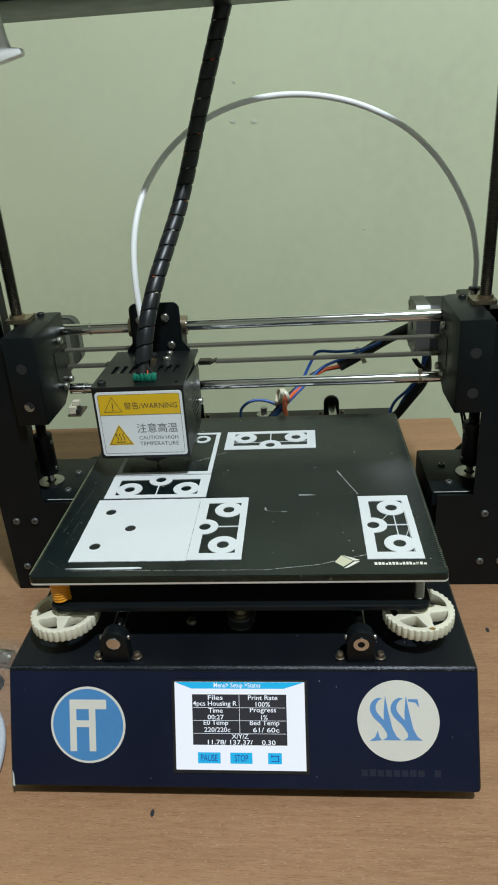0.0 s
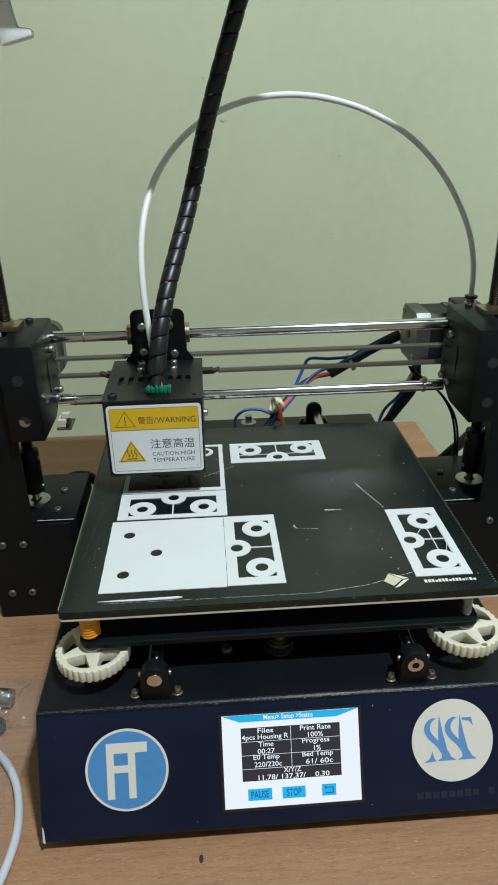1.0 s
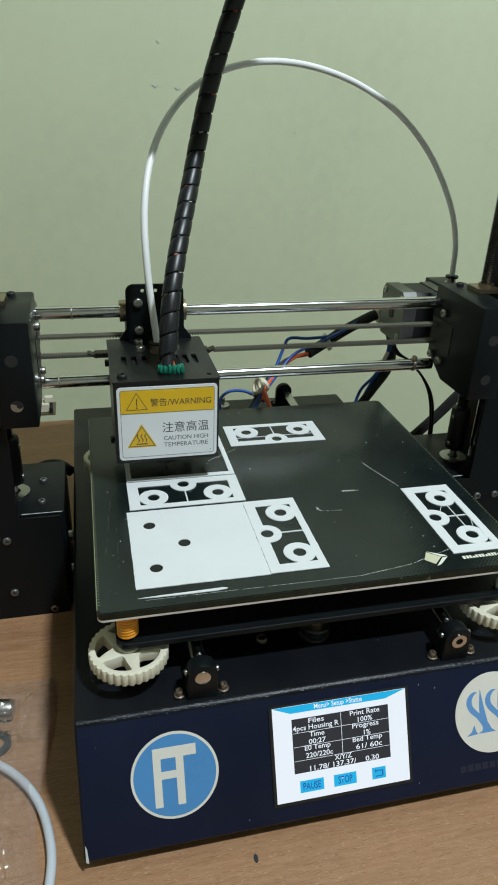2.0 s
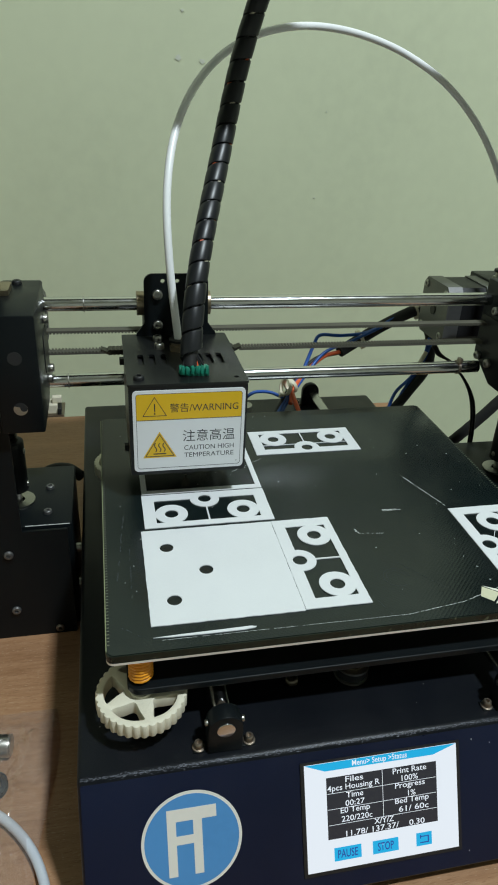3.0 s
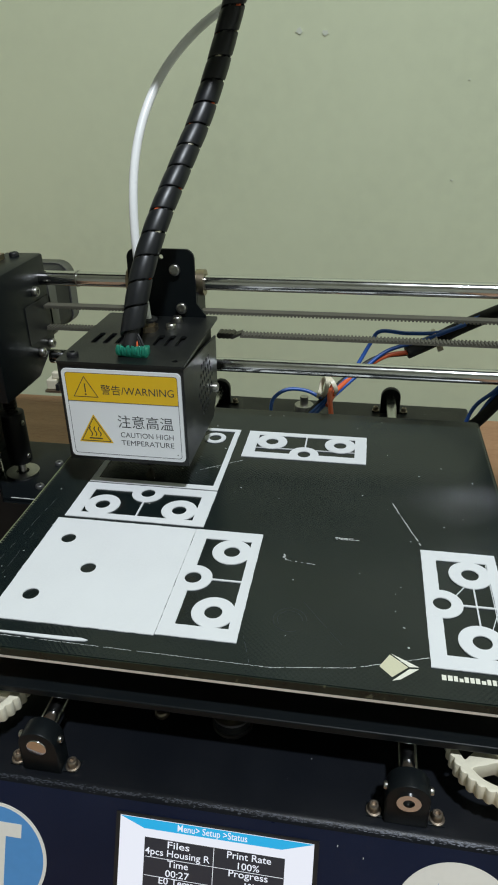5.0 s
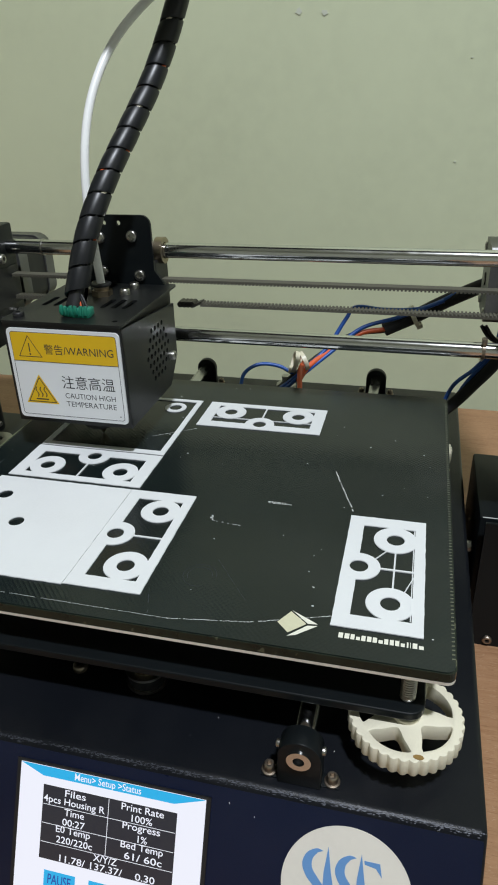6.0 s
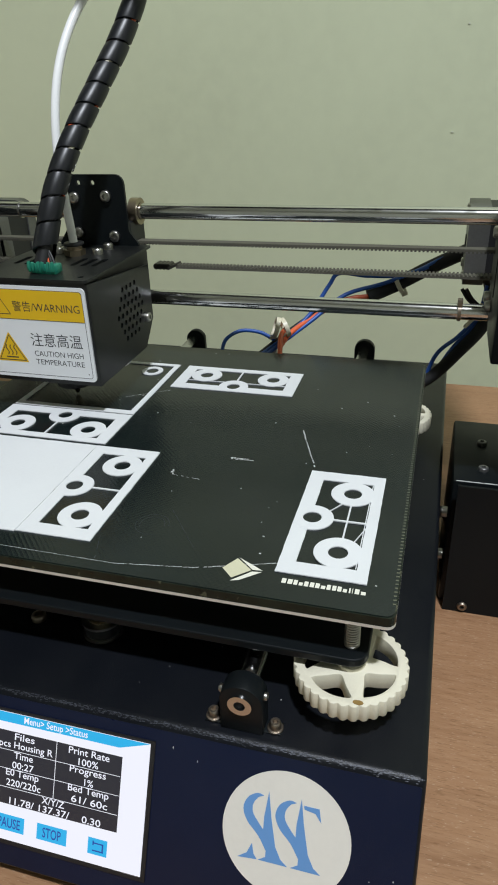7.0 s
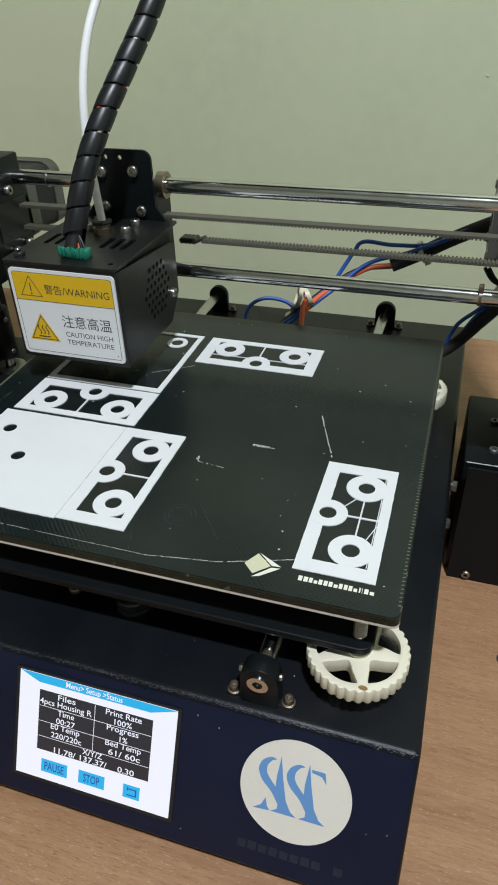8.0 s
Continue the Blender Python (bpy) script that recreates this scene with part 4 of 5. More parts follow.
for x in (-0.1265, -0.1150):
    bm = B()
    z = 0.1485 if x < -0.12 else 0.1943
    prism(bm, [circle(0.070, z, 0.0045, 24), circle(0.070, z, 0.0039, 24)], 0, 0.0006, plane((x, 0, 0), (0, 1, 0), (0, 0, 1)))
    part("rod_ring", bm, STEEL, printer, "", True)


def belt(z, up, x0, x1):
    bm = B()
    box(bm, x0, x1, 0.0670, 0.0730, z - 0.0006, z + 0.0006)
    x = x0 + 0.0006
    while x < x1 - 0.001:
        za, zb = (z + 0.0005, z + 0.0013) if up else (z - 0.0013, z - 0.0005)
        verts = [(x, 0.067, za), (x + 0.001, 0.067, za), (x + 0.001, 0.073, za), (x, 0.073, za), (x, 0.067, zb), (x + 0.001, 0.067, zb), (x + 0.001, 0.073, zb), (x, 0.073, zb)]
        add(bm, verts, [(0, 1, 5, 4), (1, 2, 6, 5), (2, 3, 7, 6), (3, 0, 4, 7), (4, 5, 6, 7), (3, 2, 1, 0)])
        x += 0.0019
    part("drive_belt", bm, BELT, printer, "toothed dark rubber belt")


belt(0.1790, False, -0.1370, 0.1370)
belt(0.1660, True, -0.1370, -0.1040)
belt(0.1660, True, -0.0250, 0.1370)


def motors():
    # right: feeder motor with grey end caps, its shaft along x
    bm = B()
    sq = [(0.098, 0.1585), (0.1025, 0.1535), (0.133, 0.1535), (0.1375, 0.1585), (0.1375, 0.1880), (0.133, 0.1930), (0.1025, 0.1930), (0.098, 0.1880)]
    prism(bm, [sq], 0, 0.0105, plane((0.1240, 0, 0), (0, 1, 0), (0, 0, 1)))
    m = part("feeder_motor", bm, GREY, printer, "stepper motor with grey end cap")
    bm = B()
    prism(bm, [[(0.1178 + (u - 0.1178) * 0.96, 0.1732 + (v - 0.1732) * 0.96) for u, v in sq]], 0, 0.0240, plane((0.1345, 0, 0), (0, 1, 0), (0, 0, 1)))
    part("motor_body", bm, DARK, m, "black motor body")
    bm = B()
    prism(bm, [circle(0.1178, 0.1732, 0.0036, 20)], 0, 0.0006, plane((0.1234, 0, 0), (0, 1, 0), (0, 0, 1)))
    part("motor_bearing", bm, DARK, m, "", True)
    for y, z in ((0.1030, 0.1585), (0.1325, 0.1585), (0.1030, 0.1880), (0.1325, 0.1880)):
        bm = B()
        screw(bm, (0.1240, y, z), (-1, 0, 0), 0.0026, 0.0010)
        part("motor_screw", bm, STEEL, m, "", True)
    bm = B()
    prism(bm, [sq], 0, 0.0085, plane((0.1525, 0, 0), (0, 1, 0), (0, 0, 1)))
    part("motor_cap", bm, GREY, m)
    bm = B()
    box(bm, 0.1612, 0.1800, 0.0790, 0.1420, 0.1600, 0.1945, 0.001)
    part("feeder_housing", bm, BLACK, m, "black feeder housing", True)
    bm = B()
    cyl(bm, (0.1690, 0.1150, 0.1945), (0.1690, 0.1150, 0.1970), 0.0050, 6)
    cyl(bm, (0.1690, 0.1150, 0.1970), (0.1690, 0.1150, 0.2000), 0.0034)
    part("tube_fitting", bm, STEEL, m, "small steel push fitting", True)
    bm = B()
    cyl(bm, (0.1690, 0.1150, 0.2000), (0.1690, 0.1150, 0.2020), 0.0048, bevel=0.0004)
    part("fitting_collar", bm, DARK, m, "black release collar", True)
    # left: belt motor behind the end block, its shaft along y
    bm = B()
    prism(bm, [rect(-0.1790, -0.1385, 0.1545, 0.1930, 0.008)], 0, 0.0090, plane((0, 0.0900, 0), (1, 0, 0), (0, 0, 1)))
    m = part("belt_motor", bm, GREY, printer, "stepper motor with rounded grey end caps")
    bm = B()
    prism(bm, [rect(-0.1782, -0.1393, 0.1553, 0.1922, 0.007)], 0, 0.0200, plane((0, 0.1100, 0), (1, 0, 0), (0, 0, 1)))
    part("motor_body", bm, DARK, m, "black motor body")
    bm = B()
    prism(bm, [rect(-0.1790, -0.1385, 0.1545, 0.1930, 0.008)], 0, 0.0090, plane((0, 0.1190, 0), (1, 0, 0), (0, 0, 1)))
    part("motor_cap", bm, GREY, m)
    # limit switch under the left block
    bm = B()
    box(bm, -0.1400, -0.1300, 0.0600, 0.0780, 0.1295, 0.1307)
    s = part("limit_switch", bm, OLD_STEEL, printer, "small limit switch with pale connector")
    bm = B()
    box(bm, -0.1395, -0.1335, 0.0620, 0.0720, 0.1307, 0.1365, 0.0006)
    box(bm, -0.1365, -0.1310, 0.0640, 0.0680, 0.1365, 0.1405, 0.0006)
    part("switch_connector", bm, NYLON, s, "off-white connector")
    bm = B()
    box(bm, -0.1335, -0.1315, 0.0605, 0.0700, 0.1307, 0.1345, 0.0004)
    part("switch_body", bm, DARK, s)


motors()


# ---- the print head ----
def print_head():
    X0, X1, Y0, Y1, Z0, Z1 = -0.0945, -0.0360, -0.0105, 0.0560, 0.1285, 0.1775
    bm = B()
    box(bm, X0 + 0.0012, X1 - 0.0022, Y0 + 0.0005, Y1 - 0.001, Z0 + 0.004, Z1 - 0.0012)
    head = part("print_head", bm, DARK, printer, "boxy black hot end with a warning label")
    # front, left and right sheets
    bm = B()
    prism(bm, [rect(X0, X1, Z0, Z1, 0.002)], 0, 0.0012, plane((0, Y0 + 0.0010, 0), (1, 0, 0), (0, 0, 1)))
    part("front_cover", bm, CASE, head)
    bm = B()
    prism(bm, [[(Y0, Z0), (Y1 - 0.006, Z0), (Y1, Z0 + 0.008), (Y1, Z1), (Y0, Z1)]], 0, 0.0012, plane((X0, 0, 0), (0, 1, 0), (0, 0, 1)))
    for y, z in ((0.048, 0.168), (0.010, 0.134)):
        box(bm, X0 - 0.0024, X0, y - 0.0018, y + 0.0018, z - 0.0018, z + 0.0018, 0.0003)
    part("side_cover", bm, CASE, head)
    holes = []
    for i in range(-4, 5):
        for j in range(-4, 5):
            y, z = 0.0300 + i * 0.0047 + (j % 2) * 0.00235, 0.1530 + j * 0.0041
            if math.hypot(y - 0.0300, z - 0.1530) < 0.0150:
                holes.append(circle(y, z, 0.0014, 12))
    bm = B()
    prism(bm, [[(Y0, Z0), (Y1 - 0.012, Z0), (Y1, Z0 + 0.013), (Y1, Z1 - 0.0075), (Y0, Z1 - 0.0008)]] + holes, 0, 0.0010, plane((X1 - 0.0010, 0, 0), (0, 1, 0), (0, 0, 1)))
    part("side_cover", bm, CASE, head, "perforated side sheet")
    bm = B()
    screw(bm, (X1, 0.0465, 0.1445), (1, 0, 0), 0.0026, 0.0026)
    part("cover_screw", bm, STEEL, head, "", True)
    # top sheet, with vent slots
    slots = []
    for x in (-0.0865, -0.0805, -0.0745, -0.0560, -0.0505, -0.0450):
        slots.append(rect(x - 0.0015, x + 0.0015, 0.0135, 0.0285, 0.0014, 3))
    bm = B()
    prism(bm, [rect(X0 - 0.0004, X1 + 0.0004, Y0 - 0.0012, 0.0615, 0.0015)] + slots + [circle(-0.0410, -0.0055, 0.0014, 12)], Z1, Z1 + 0.0012)
    part("top_cover", bm, CASE, head, "black top sheet with vent slots")
    for x, y, h in ((-0.0890, -0.0050, 0.0022), (-0.0755, 0.0380, 0.0030), (-0.0755, 0.0500, 0.0030), (-0.0545, 0.0380, 0.0030), (-0.0545, 0.0500, 0.0030)):
        bm = B()
        screw(bm, (x, y, Z1 + 0.0012), (0, 0, 1), 0.0027, h)
        part("cover_screw", bm, STEEL if y > 0 else DARK, head, "", True)
    # label
    lm = plane((-0.0650, Y0 - 0.0002, 0.1530), (1, 0, 0), (0, 0, 1))
    bm = B()
    prism(bm, [rect(-0.0278, 0.0278, -0.0222, 0.0222, 0.0022)], 0, 0.0008, lm)
    part("warning_label", bm, LABEL, head, "white and yellow high-temperature warning label")
    bm = B()
    prism(bm, [rect(-0.0262, 0.0262, -0.0206, 0.0206, 0.0014), rect(-0.0260, 0.0260, -0.0204, 0.0204, 0.0013)], 0.0008, 0.00086, lm)
    prism(bm, [rect(-0.0260, 0.0260, 0.00655, 0.00675)], 0.0009, 0.00094, lm)
    part("label_line", bm, INK, head)
    bm = B()
    top = [(-0.0260, 0.0066), (0.0260, 0.0066)] + [p for p in rect(-0.0260, 0.0260, 0, 0.0204, 0.0013) if p[1] > 0.0100]
    prism(bm, [top], 0.0008, 0.00090, lm)
    part("label_band", bm, YELLOW, head)

    def triangle(cx, cy, r, w, mat, name, z0):
        bm = B()
        out = [(cx + r * math.cos(radians(a)), cy + r * math.sin(radians(a))) for a in (90, 210, 330)]
        inn = [(cx + (r - w) * math.cos(radians(a)), cy + (r - w) * math.sin(radians(a))) for a in (90, 210, 330)] if w else None
        prism(bm, [out] + ([inn] if inn else []), z0, z0 + 0.00004, lm)
        part(name, bm, mat, head)

    triangle(-0.0172, 0.0122, 0.0069, 0.00060, INK, "warning_triangle", 0.00092)
    triangle(-0.0150, -0.0096, 0.0097, 0, YELLOW, "hot_triangle", 0.00082)
    triangle(-0.0150, -0.0096, 0.0085, 0.00070, INK, "hot_triangle_line", 0.00088)
    bm = B()
    prism(bm, [rect(-0.01745, -0.01695, 0.0112, 0.0154)], 0.00092, 0.00096, lm)
    prism(bm, [circle(-0.0172, 0.0101, 0.00045, 10)], 0.00092, 0.00096, lm)
    part("exclamation_sign", bm, INK, head)
    for du in (-0.0021, 0, 0.0021):
        bm = B()
        pts = [(-0.0150 + du + 0.00055 * math.sin(k / 10 * math.tau), -0.0112 + 0.0050 * k / 10) for k in range(11)]
        prism(bm, [[(u - 0.00026, v) for u, v in pts] + [(u + 0.00026, v) for u, v in reversed(pts)]], 0.00088, 0.00092, lm)
        part("heat_wave", bm, INK, head)
    bm = B()
    prism(bm, [rect(-0.0182, -0.0118, -0.0126, -0.0120)], 0.00088, 0.00092, lm)
    part("heat_bar", bm, INK, head)
    bm = B()
    prism(bm, [circle(0.0242, -0.0185, 0.0003, 8)], 0.0008, 0.00086, lm)
    part("label_dot", bm, INK, head)
    for body, size, u, v, width, w in (("警告/WARNING", 0.0052, 0.0073, 0.0128, 0.0340, 0.00094), ("注意高温", 0.0070, 0.0098, -0.0028, 0.0264, 0.00084),
                                       ("CAUTION HIGH", 0.0038, 0.0100, -0.0096, 0.0254, 0.00084), ("TEMPERATURE", 0.0038, 0.0100, -0.0138, 0.0254, 0.00084)):
        bm = B()
        words(bm, body, size, u, v, w, lm, width)
        part("label_text", bm, INK, head)
    # upright carriage plate
    bm = B()
    cx = -0.0640
    outline = [(cx - 0.0235, 0.1700), (cx + 0.0235, 0.1700), (cx + 0.0225, 0.1800), (cx + 0.0180, 0.1860)] + circle(cx + 0.0130, 0.2090, 0.0048, 6, a0=0, a1=90) + circle(cx - 0.0130, 0.2090, 0.0048, 6, a0=90, a1=180) + [(cx - 0.0180, 0.1860), (cx - 0.0225, 0.1800)]
    prism(bm, [outline] + [circle(cx + d, 0.2098, 0.0012, 12) for d in (-0.0075, 0.0005)], 0, 0.0016, plane((0, 0.0600, 0), (1, 0, 0), (0, 0, 1)))
    part("carriage_plate", bm, BLACK, head, "upright black carriage plate")
    for x, z in ((cx - 0.0105, 0.2025), (cx + 0.0075, 0.2035), (cx - 0.0105, 0.1850), (cx + 0.0100, 0.1835)):
        bm = B()
        screw(bm, (x, 0.0584, z), (0, -1, 0), 0.0030, 0.0020)
        part("plate_screw", bm, STEEL, head, "", True)
    for x0, x1, r in ((cx + 0.0160, cx + 0.0205, 0.0068), (cx - 0.0215, cx - 0.0165, 0.0068)):
        bm = B()
        prism(bm, [circle(0.070, 0.1943, r, 28), circle(0.070, 0.1943, 0.0043, 28)], 0, x1 - x0, plane((x0, 0, 0), (0, 1, 0), (0, 0, 1)))
        part("rod_bearing", bm, BRASS, head, "brass-coloured rod bearing", True)
    bm = B()
    box(bm, -0.0820, -0.0460, 0.0604, 0.0790, 0.1420, 0.1905, 0.001)
    part("bearing_carrier", bm, DARK, head)
    for x0, d in ((-0.0372, 1), (-0.0938, -1)):
        bm = B()
        for k in range(4):
            e = x0 + d * (0.0010 + 0.0022 * k)
            cyl(bm, (e, 0.0668, 0.1662), (e, 0.0735, 0.1662), 0.0017, 10)
        c = part("belt_clip", bm, THREAD, head, "dark crimps on the belt end", True)
        bm = B()
        u0, u1 = x0 + d * 0.0080, x0 + d * 0.0130
        add(bm, [(u0, 0.0665, 0.1645), (u1, 0.0672, 0.1668), (u1, 0.0730, 0.1668), (u0, 0.0735, 0.1645), (u0, 0.0665, 0.1662), (u1, 0.0672, 0.1682), (u1, 0.0730, 0.1682), (u0, 0.0735, 0.1662)],
            [(0, 1, 2, 3), (7, 6, 5, 4), (0, 4, 5, 1), (1, 5, 6, 2), (2, 6, 7, 3), (3, 7, 4, 0)])
        part("clip_tongue", bm, THREAD, head, "bent steel clip tongue")
    # nozzle, silicone sock and fan duct below
    bm = B()
    cyl(bm, (-0.064, 0.014, 0.1178), (-0.064, 0.014, 0.1300), 0.0095, 28, bevel=0.0012)
    part("heater_block", bm, RUBBER, head, "round black heater sock", True)
    bm = B()
    cyl(bm, (-0.064, 0.014, 0.1180), (-0.064, 0.014, 0.1126), 0.0030, 12, 0.0008)
    part("nozzle", bm, BRASS, head, "brass nozzle under the head")
    bm = B()
    tube(bm, [(-0.084, 0.000, 0.1275), (-0.080, -0.001, 0.1262), (-0.075, 0.002, 0.1280)], 0.0010, 8)
    part("red_lead", bm, RED, head, "", True)
    bm = B()
    add(bm, [(-0.0440, 0.020, 0.1290), (-0.0380, 0.040, 0.1290), (-0.0500, 0.040, 0.1290), (-0.0470, 0.026, 0.1210), (-0.0440, 0.036, 0.1210), (-0.0500, 0.036, 0.1210)],
        [(0, 1, 2), (5, 4, 3), (0, 3, 4, 1), (1, 4, 5, 2), (2, 5, 3, 0)])
    part("fan_duct", bm, PTFE, head, "pale fan duct tip")
    # green connector with coloured leads
    bm = B()
    tmp = B()
    box(tmp, -0.0690, -0.0545, -0.0035, 0.0030, 0.1787, 0.1828, 0.0006)
    for i in range(6):
        box(tmp, -0.0683 + i * 0.0024, -0.0669 + i * 0.0024, -0.0042, -0.0030, 0.1800, 0.1842, 0.0002)
    bmesh.ops.subdivide_edges(tmp, edges=tmp.edges[:], cuts=1)
    for v in tmp.verts:
        v.co += noise.noise_vector(v.co * 400) * 0.0006
    merge(bm, tmp)
    part("green_connector", bm, GREEN, head, "green connector in hardened glue", True)
    rnd = random.Random(6)
    for i, mat in enumerate((DARK, DARK, WIRE_YELLOW, WIRE_YELLOW, DARK, RED, DARK, DARK)):
        bm = B()
        x = -0.0675 + i * 0.0016
        tube(bm, [(x, 0.0000, 0.1815), (x * 0.7 - 0.0628 * 0.3, 0.0015, 0.1855), (-0.0632 + (i - 3.5) * 0.0007, 0.0030, 0.1890)], 0.00055, 6, 6)
        part("lead", bm, mat, head, "", True)
    # brass tube fitting
    bm = B()
    cyl(bm, (-0.0655, 0.0350, 0.1787), (-0.0655, 0.0350, 0.1815), 0.0052, 6)
    cyl(bm, (-0.0655, 0.0350, 0.1815), (-0.0655, 0.0350, 0.1835), 0.0038)
    part("tube_fitting", bm, BRASS, head, "brass push fitting")
    bm = B()
    cyl(bm, (-0.0655, 0.0350, 0.1835), (-0.0655, 0.0350, 0.1850), 0.0050, bevel=0.0004)
    part("fitting_collar", bm, DARK, head, "", True)
    return head


head = print_head()


# ---- hose, tube and wires ----
def spiral_hose(pts, r, pitch):
    path = spline(pts, 60)
    fr = frames(path)
    lens = [0.0]
    for a, b in zip(path, path[1:]):
        lens.append(lens[-1] + (b - a).length)

    def where(s):
        s = min(max(s, 0), lens[-1] - 1e-6)
        i = int(np.searchsorted(lens, s, side="right")) - 1
        t = (s - lens[i]) / (lens[i + 1] - lens[i])
        return path[i].lerp(path[i + 1], t), fr[i]

    bm = B()
    per, across = 28, [(0.0, 0.80), (0.01, 0.97), (0.08, 1.0), (0.5, 1.015), (0.82, 1.0), (0.915, 0.97), (0.93, 0.80)]
    rows = []
    i = 0
    while True:
        s0 = pitch * i / per
        if s0 > lens[-1]:
            break
        a = math.tau * i / per
        row = []
        for w, k in across:
            p, (sd, up, d) = where(s0 + w * pitch)
            row.append(bm.verts.new(p + (sd * math.cos(a) + up * math.sin(a)) * r * k))
        rows.append(row)
        i += 1
    for a, b in zip(rows, rows[1:]):
        for k in range(len(across) - 1):
            bm.faces.new((a[k], a[k + 1], b[k + 1], b[k]))
    h = part("cable_hose", bm, HOSE, printer, "black spiral-wrapped cable hose", True)
    bm = B()
    tube(bm, pts, r * 0.66, 12, 16)
    part("hose_core", bm, DARK, h, "", True)
    for k, mat in enumerate((DARK, DARK, RED, DARK, DARK, NYLON, DARK, DARK)):
        bm = B()
        line = []
        for i in range(36, len(path), 6):
            a = math.tau * (k / 8 + lens[i] / 0.047)
            sd, up, d = fr[i]
            line.append(path[i] + (sd * math.cos(a) + up * math.sin(a)) * r * 0.72)
        tube(bm, line, r * 0.17, 5, 2)
        part("core_wire", bm, mat, h, "", True)


spiral_hose([(-0.0634, 0.0010, 0.1822), (-0.0597, 0.0146, 0.2110), (-0.0543, 0.0295, 0.2331), (-0.0475, 0.0465, 0.2534), (-0.0405, 0.0628, 0.2735), (-0.0341, 0.0751, 0.2953),
             (-0.0274, 0.0824, 0.3191), (-0.0193, 0.0844, 0.3446), (-0.0035, 0.0840, 0.3900), (0.0090, 0.0800, 0.4250)], 0.0053, 0.0112)

bm = B()
tube(bm, [(-0.0655, 0.0350, 0.1840), (-0.0695, 0.0393, 0.2250), (-0.0693, 0.0500, 0.2586), (-0.0629, 0.0663, 0.2855), (-0.0498, 0.0860, 0.3066), (-0.0304, 0.1059, 0.3231),
          (-0.0051, 0.1231, 0.3343), (0.0249, 0.1356, 0.3393), (0.0576, 0.1423, 0.3371), (0.0904, 0.1431, 0.3277), (0.1205, 0.1391, 0.3106), (0.1449, 0.1320, 0.2851),
          (0.1622, 0.1236, 0.2530), (0.1682, 0.1170, 0.2260), (0.1690, 0.1150, 0.2010)], 0.0021, 14, 14)
part("filament_tube", bm, PTFE, printer, "white filament tube arching to the feeder", True)


def wire(pts, r, mat, label=""):
    bm = B()
    tube(bm, pts, r, 10, 10)
    part("wire", bm, mat, printer, label, True)


wire([(0.1380, 0.1500, 0.1640), (0.1276, 0.1560, 0.1600), (0.1050, 0.1580, 0.1480), (0.0870, 0.1560, 0.1380), (0.0700, 0.1500, 0.1310)], 0.0044, RUBBER, "black sleeved cable bundle")
wire([(0.0700, 0.1500, 0.1310), (0.0560, 0.1450, 0.1295), (0.0400, 0.1350, 0.1220), (0.0270, 0.1200, 0.1150), (0.0220, 0.1080, 0.1090)], 0.0016, RED, "red bed lead")
wire([(0.0240, 0.1180, 0.1180), (0.0230, 0.1080, 0.1160), (0.0250, 0.0960, 0.1080), (0.0260, 0.0880, 0.1040)], 0.0016, RED)
wire([(0.0700, 0.1510, 0.1300), (0.0500, 0.1450, 0.1280), (0.0330, 0.1330, 0.1190), (0.0210, 0.1180, 0.1120), (0.0080, 0.1000, 0.1040)], 0.0016, DARK)
wire([(0.1150, 0.1560, 0.1560), (0.0930, 0.1540, 0.1450), (0.0700, 0.1500, 0.1440), (0.0520, 0.1460, 0.1460), (0.0460, 0.1420, 0.1390), (0.0360, 0.1320, 0.1230), (0.0230, 0.1180, 0.1120), (0.0080, 0.0960, 0.1040)], 0.0013, WIRE_BLUE, "blue lead")
wire([(0.1050, 0.1540, 0.1500), (0.0800, 0.1500, 0.1400), (0.0560, 0.1440, 0.1330), (0.0380, 0.1310, 0.1200), (0.0240, 0.1160, 0.1110), (0.0100, 0.0960, 0.1030)], 0.0013, WIRE_BLUE)
wire([(0.0180, 0.1140, 0.1110), (0.0080, 0.1160, 0.1150), (-0.0040, 0.1140, 0.1160), (-0.0120, 0.1080, 0.1120), (-0.0130, 0.1000, 0.1050)], 0.0012, WIRE_BLUE, "small blue loop")
wire([(0.1350, 0.1500, 0.1560), (0.1420, 0.1480, 0.1400), (0.1410, 0.1430, 0.1200), (0.1270, 0.1390, 0.1010), (0.1120, 0.1350, 0.0850), (0.0960, 0.1300, 0.0780)], 0.0038, RUBBER, "black sleeved cable to the base")
wire([(0.1400, 0.1460, 0.1420), (0.1370, 0.1440, 0.1250), (0.1270, 0.1400, 0.1120), (0.1150, 0.1380, 0.1000), (0.1080, 0.1350, 0.0800)], 0.0013, WIRE_BLUE, "blue lead")
wire([(0.1420, 0.1440, 0.1400), (0.1360, 0.1440, 0.1190), (0.1240, 0.1400, 0.1040), (0.1120, 0.1360, 0.0820)], 0.0012, WIRE_BLUE)
for k in (0.0, 0.0022):
    wire([(0.1246 + k, 0.1100, 0.1490), (0.1300 + k, 0.1100, 0.1420), (0.1418 + k, 0.1100, 0.1355 - k), (0.1572 + k, 0.1100, 0.1182 - k), (0.1660 + k, 0.1100, 0.0981), (0.1700 + k, 0.1100, 0.0697), (0.1700 + k, 0.1120, 0.0300)], 0.0010, DARK)
wire([(0.2150, 0.1250, 0.1080), (0.2041, 0.1300, 0.0948), (0.1930, 0.1350, 0.0770), (0.1813, 0.1400, 0.0597), (0.1650, 0.1450, 0.0400), (0.1400, 0.1500, 0.0200)], 0.0045, RUBBER, "black spiral cable behind the upright")
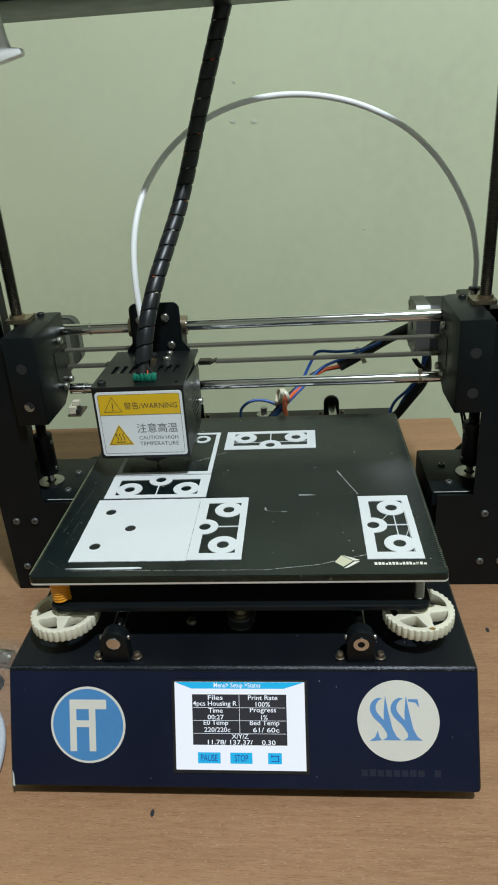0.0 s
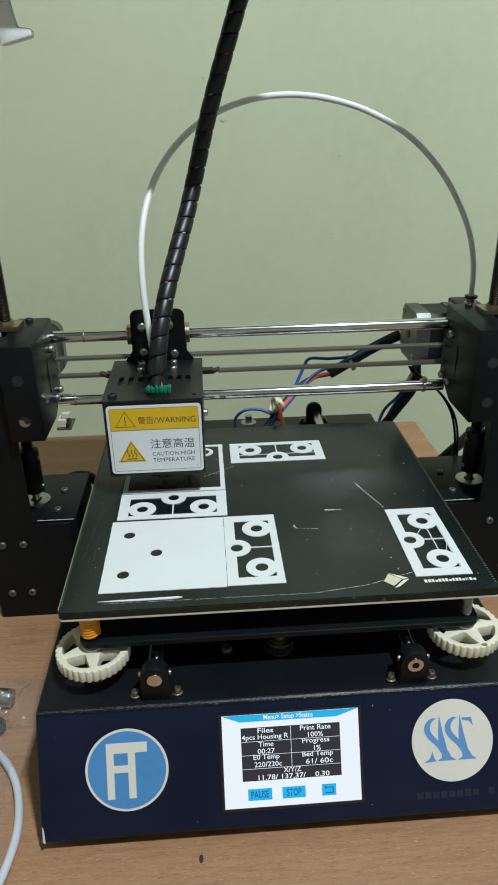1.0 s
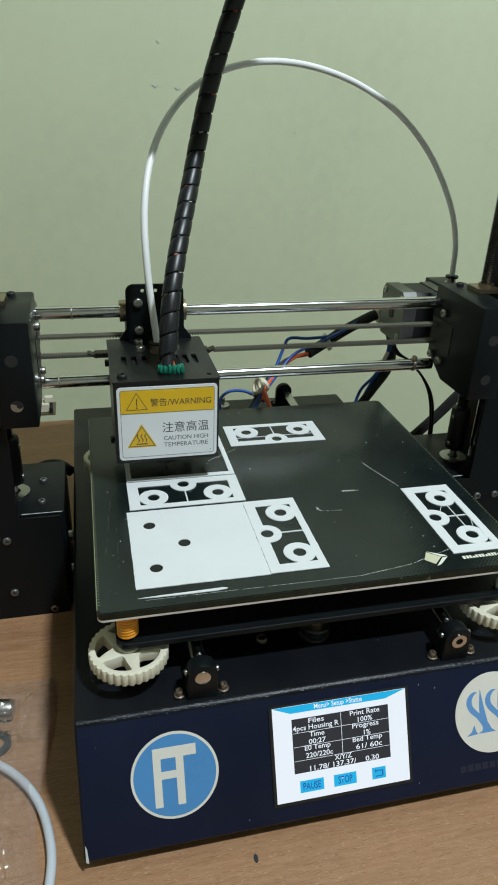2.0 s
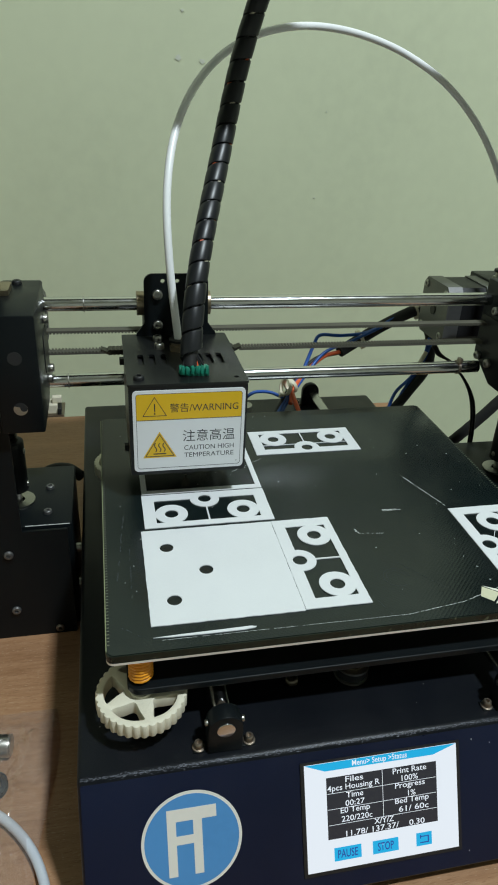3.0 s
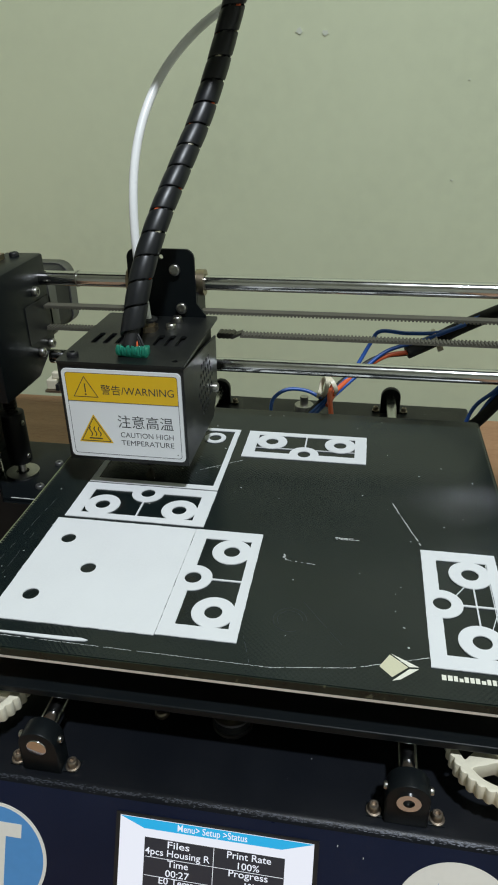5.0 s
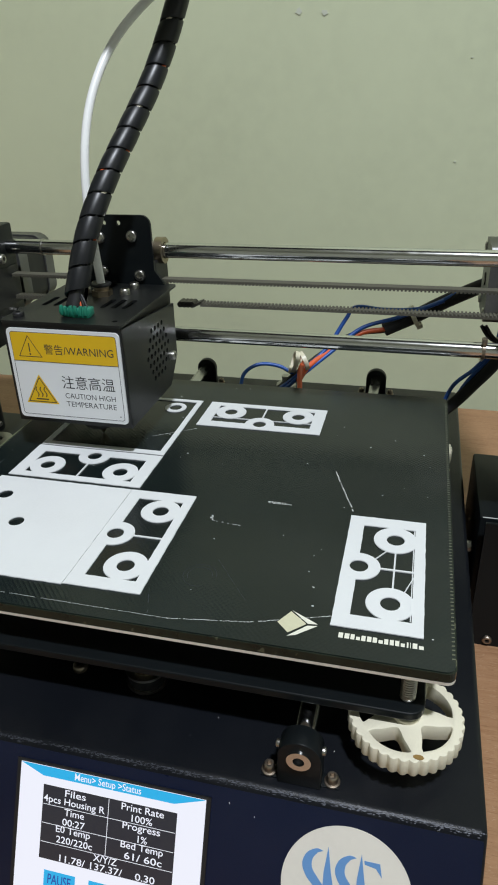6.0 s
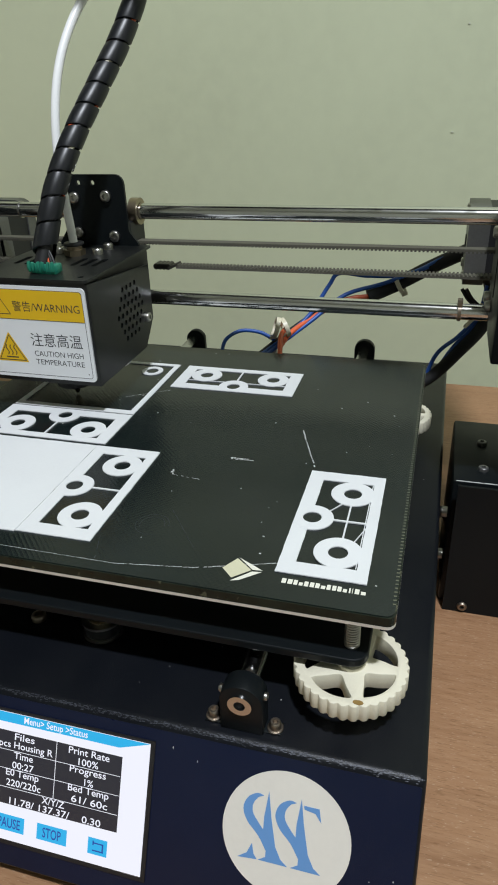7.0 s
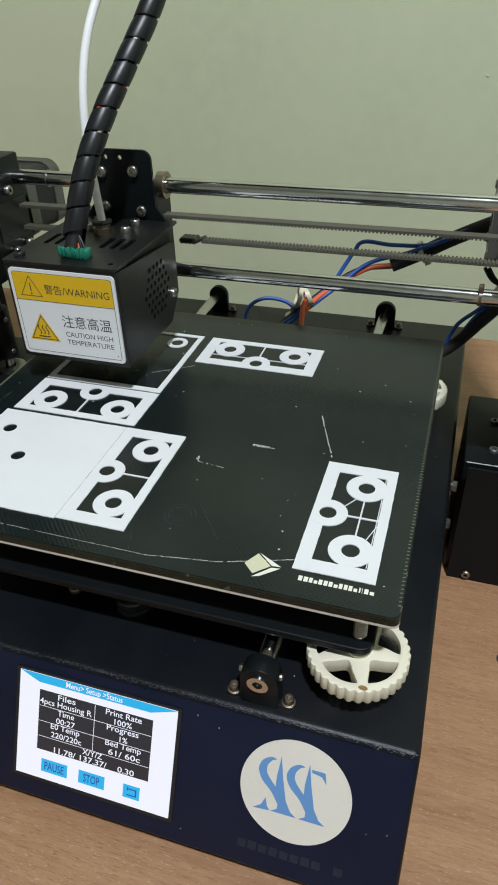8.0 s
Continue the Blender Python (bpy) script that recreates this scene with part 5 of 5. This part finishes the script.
wire([(-0.1260, 0.1150, 0.0560), (-0.1350, 0.1130, 0.0640), (-0.1480, 0.1080, 0.0650), (-0.1650, 0.1050, 0.0500)], 0.0040, RUBBER, "black cable beside the base")


bm = B()
cyl(bm, (0.0020, 0.1720, 0.0660), (0.0020, 0.1720, 0.0800), 0.0070, 28, bevel=0.0006)
cyl(bm, (0.0020, 0.1720, 0.0800), (0.0020, 0.1720, 0.0860), 0.0030, 16)
part("belt_idler", bm, STEEL, printer, "steel belt idler at the rear", True)


def tie(at, axis, r):
    bm = B()
    m = Matrix.Translation(at) @ Vector(axis).to_track_quat("Z", "Y").to_matrix().to_4x4()
    prism(bm, [circle(0, 0, r + 0.0011, 18), circle(0, 0, r, 18)], -0.0013, 0.0013, m)
    tmp = B()
    box(tmp, r, r + 0.0040, -0.0018, 0.0018, -0.0019, 0.0019, 0.0003)
    merge(bm, tmp, m @ pose(0, 0, 0, 0, 0, -70))
    part("cable_tie", bm, NYLON, printer, "off-white cable tie", True)


tie((0.0880, 0.1560, 0.1390), (1, 0, 0.5), 0.0058)
tie((0.1300, 0.1560, 0.1610), (1, 0, 0.4), 0.0044)
bm = B()
tube(bm, [(0.1390, 0.1447, 0.1310), (0.1345, 0.1435, 0.1225), (0.1300, 0.1418, 0.1165)], 0.0017, 10)
part("wire_sleeve", bm, NYLON, printer, "yellowed sleeve round the blue leads", True)
tie((0.0235, 0.1170, 0.1190), (1, 0.6, 0.4), 0.0050)
tie((0.0190, 0.1130, 0.1200), (1, 0.3, -0.3), 0.0052)


# ---- the bag of spare parts on the table ----
def bag():
    bm = B()
    nx, ny = 80, 130
    grid = []
    for j in range(ny + 1):
        row = []
        for i in range(nx + 1):
            u, v = i / nx, j / ny
            x = -0.2350 + u * (0.0930 + 0.004 * math.sin(v * 9))
            y = -0.2300 + v * 0.1900
            edge = min(u, 1 - u, v, 1 - v)
            lift = min(1, edge * 7)
            h = 0.0012 + lift * (0.0075 + 0.006 * noise.noise((x * 45, y * 45, 3)) + 0.004 * noise.noise((x * 120, y * 120, 7)) + 0.0048 * abs(noise.noise((x * 150, y * 110, 9))) + 0.0030 * abs(noise.noise((x * 330, y * 260, 4))) + 0.0010 * noise.noise((x * 600, y * 500, 5)))
            row.append(bm.verts.new((x, y, max(0.0008, h) + 0.004 * lift)))
        grid.append(row)
    for j in range(ny):
        for i in range(nx):
            bm.faces.new((grid[j][i], grid[j][i + 1], grid[j + 1][i + 1], grid[j + 1][i]))
    film = solo("plastic_bag", bm, FILM, (-0.19, -0.135, 0), "crumpled clear plastic bag lying on the table", "bag", smooth=True)
    film.visible_shadow = False
    bm = B()
    tube(bm, [(-0.1950, -0.0900, 0.0035), (-0.1760, -0.0925, 0.0035), (-0.1600, -0.1030, 0.0035), (-0.1470, -0.1200, 0.0035), (-0.1400, -0.1400, 0.0035), (-0.1385, -0.1600, 0.0035),
              (-0.1440, -0.1860, 0.0035), (-0.1600, -0.2060, 0.0035), (-0.1900, -0.2160, 0.0035)], 0.0022, 14)
    solo("spare_tube", bm, MILKY, (-0.15, -0.14, 0), "coiled length of white tube inside the bag", "tube", smooth=True)
    bm = B()
    cyl(bm, (-0.1860, -0.0600, 0.0058), (-0.1615, -0.0640, 0.0058), 0.0056, 28, bevel=0.0006)
    cyl(bm, (-0.1630, -0.0638, 0.0058), (-0.1612, -0.0640, 0.0058), 0.0046, 28)
    solo("steel_bushing", bm, STEEL, (-0.174, -0.062, 0), "shiny steel bushing inside the bag", "metal part", smooth=True)
    bm = B()
    prism(bm, [circle(-0.1690, -0.0830, 0.0075, 24), circle(-0.1690, -0.0830, 0.0045, 24)], 0.0005, 0.0035)
    solo("rubber_ring", bm, RUBBER, (-0.169, -0.083, 0), "dark rubber ring inside the bag", "ring", smooth=True)


bag()
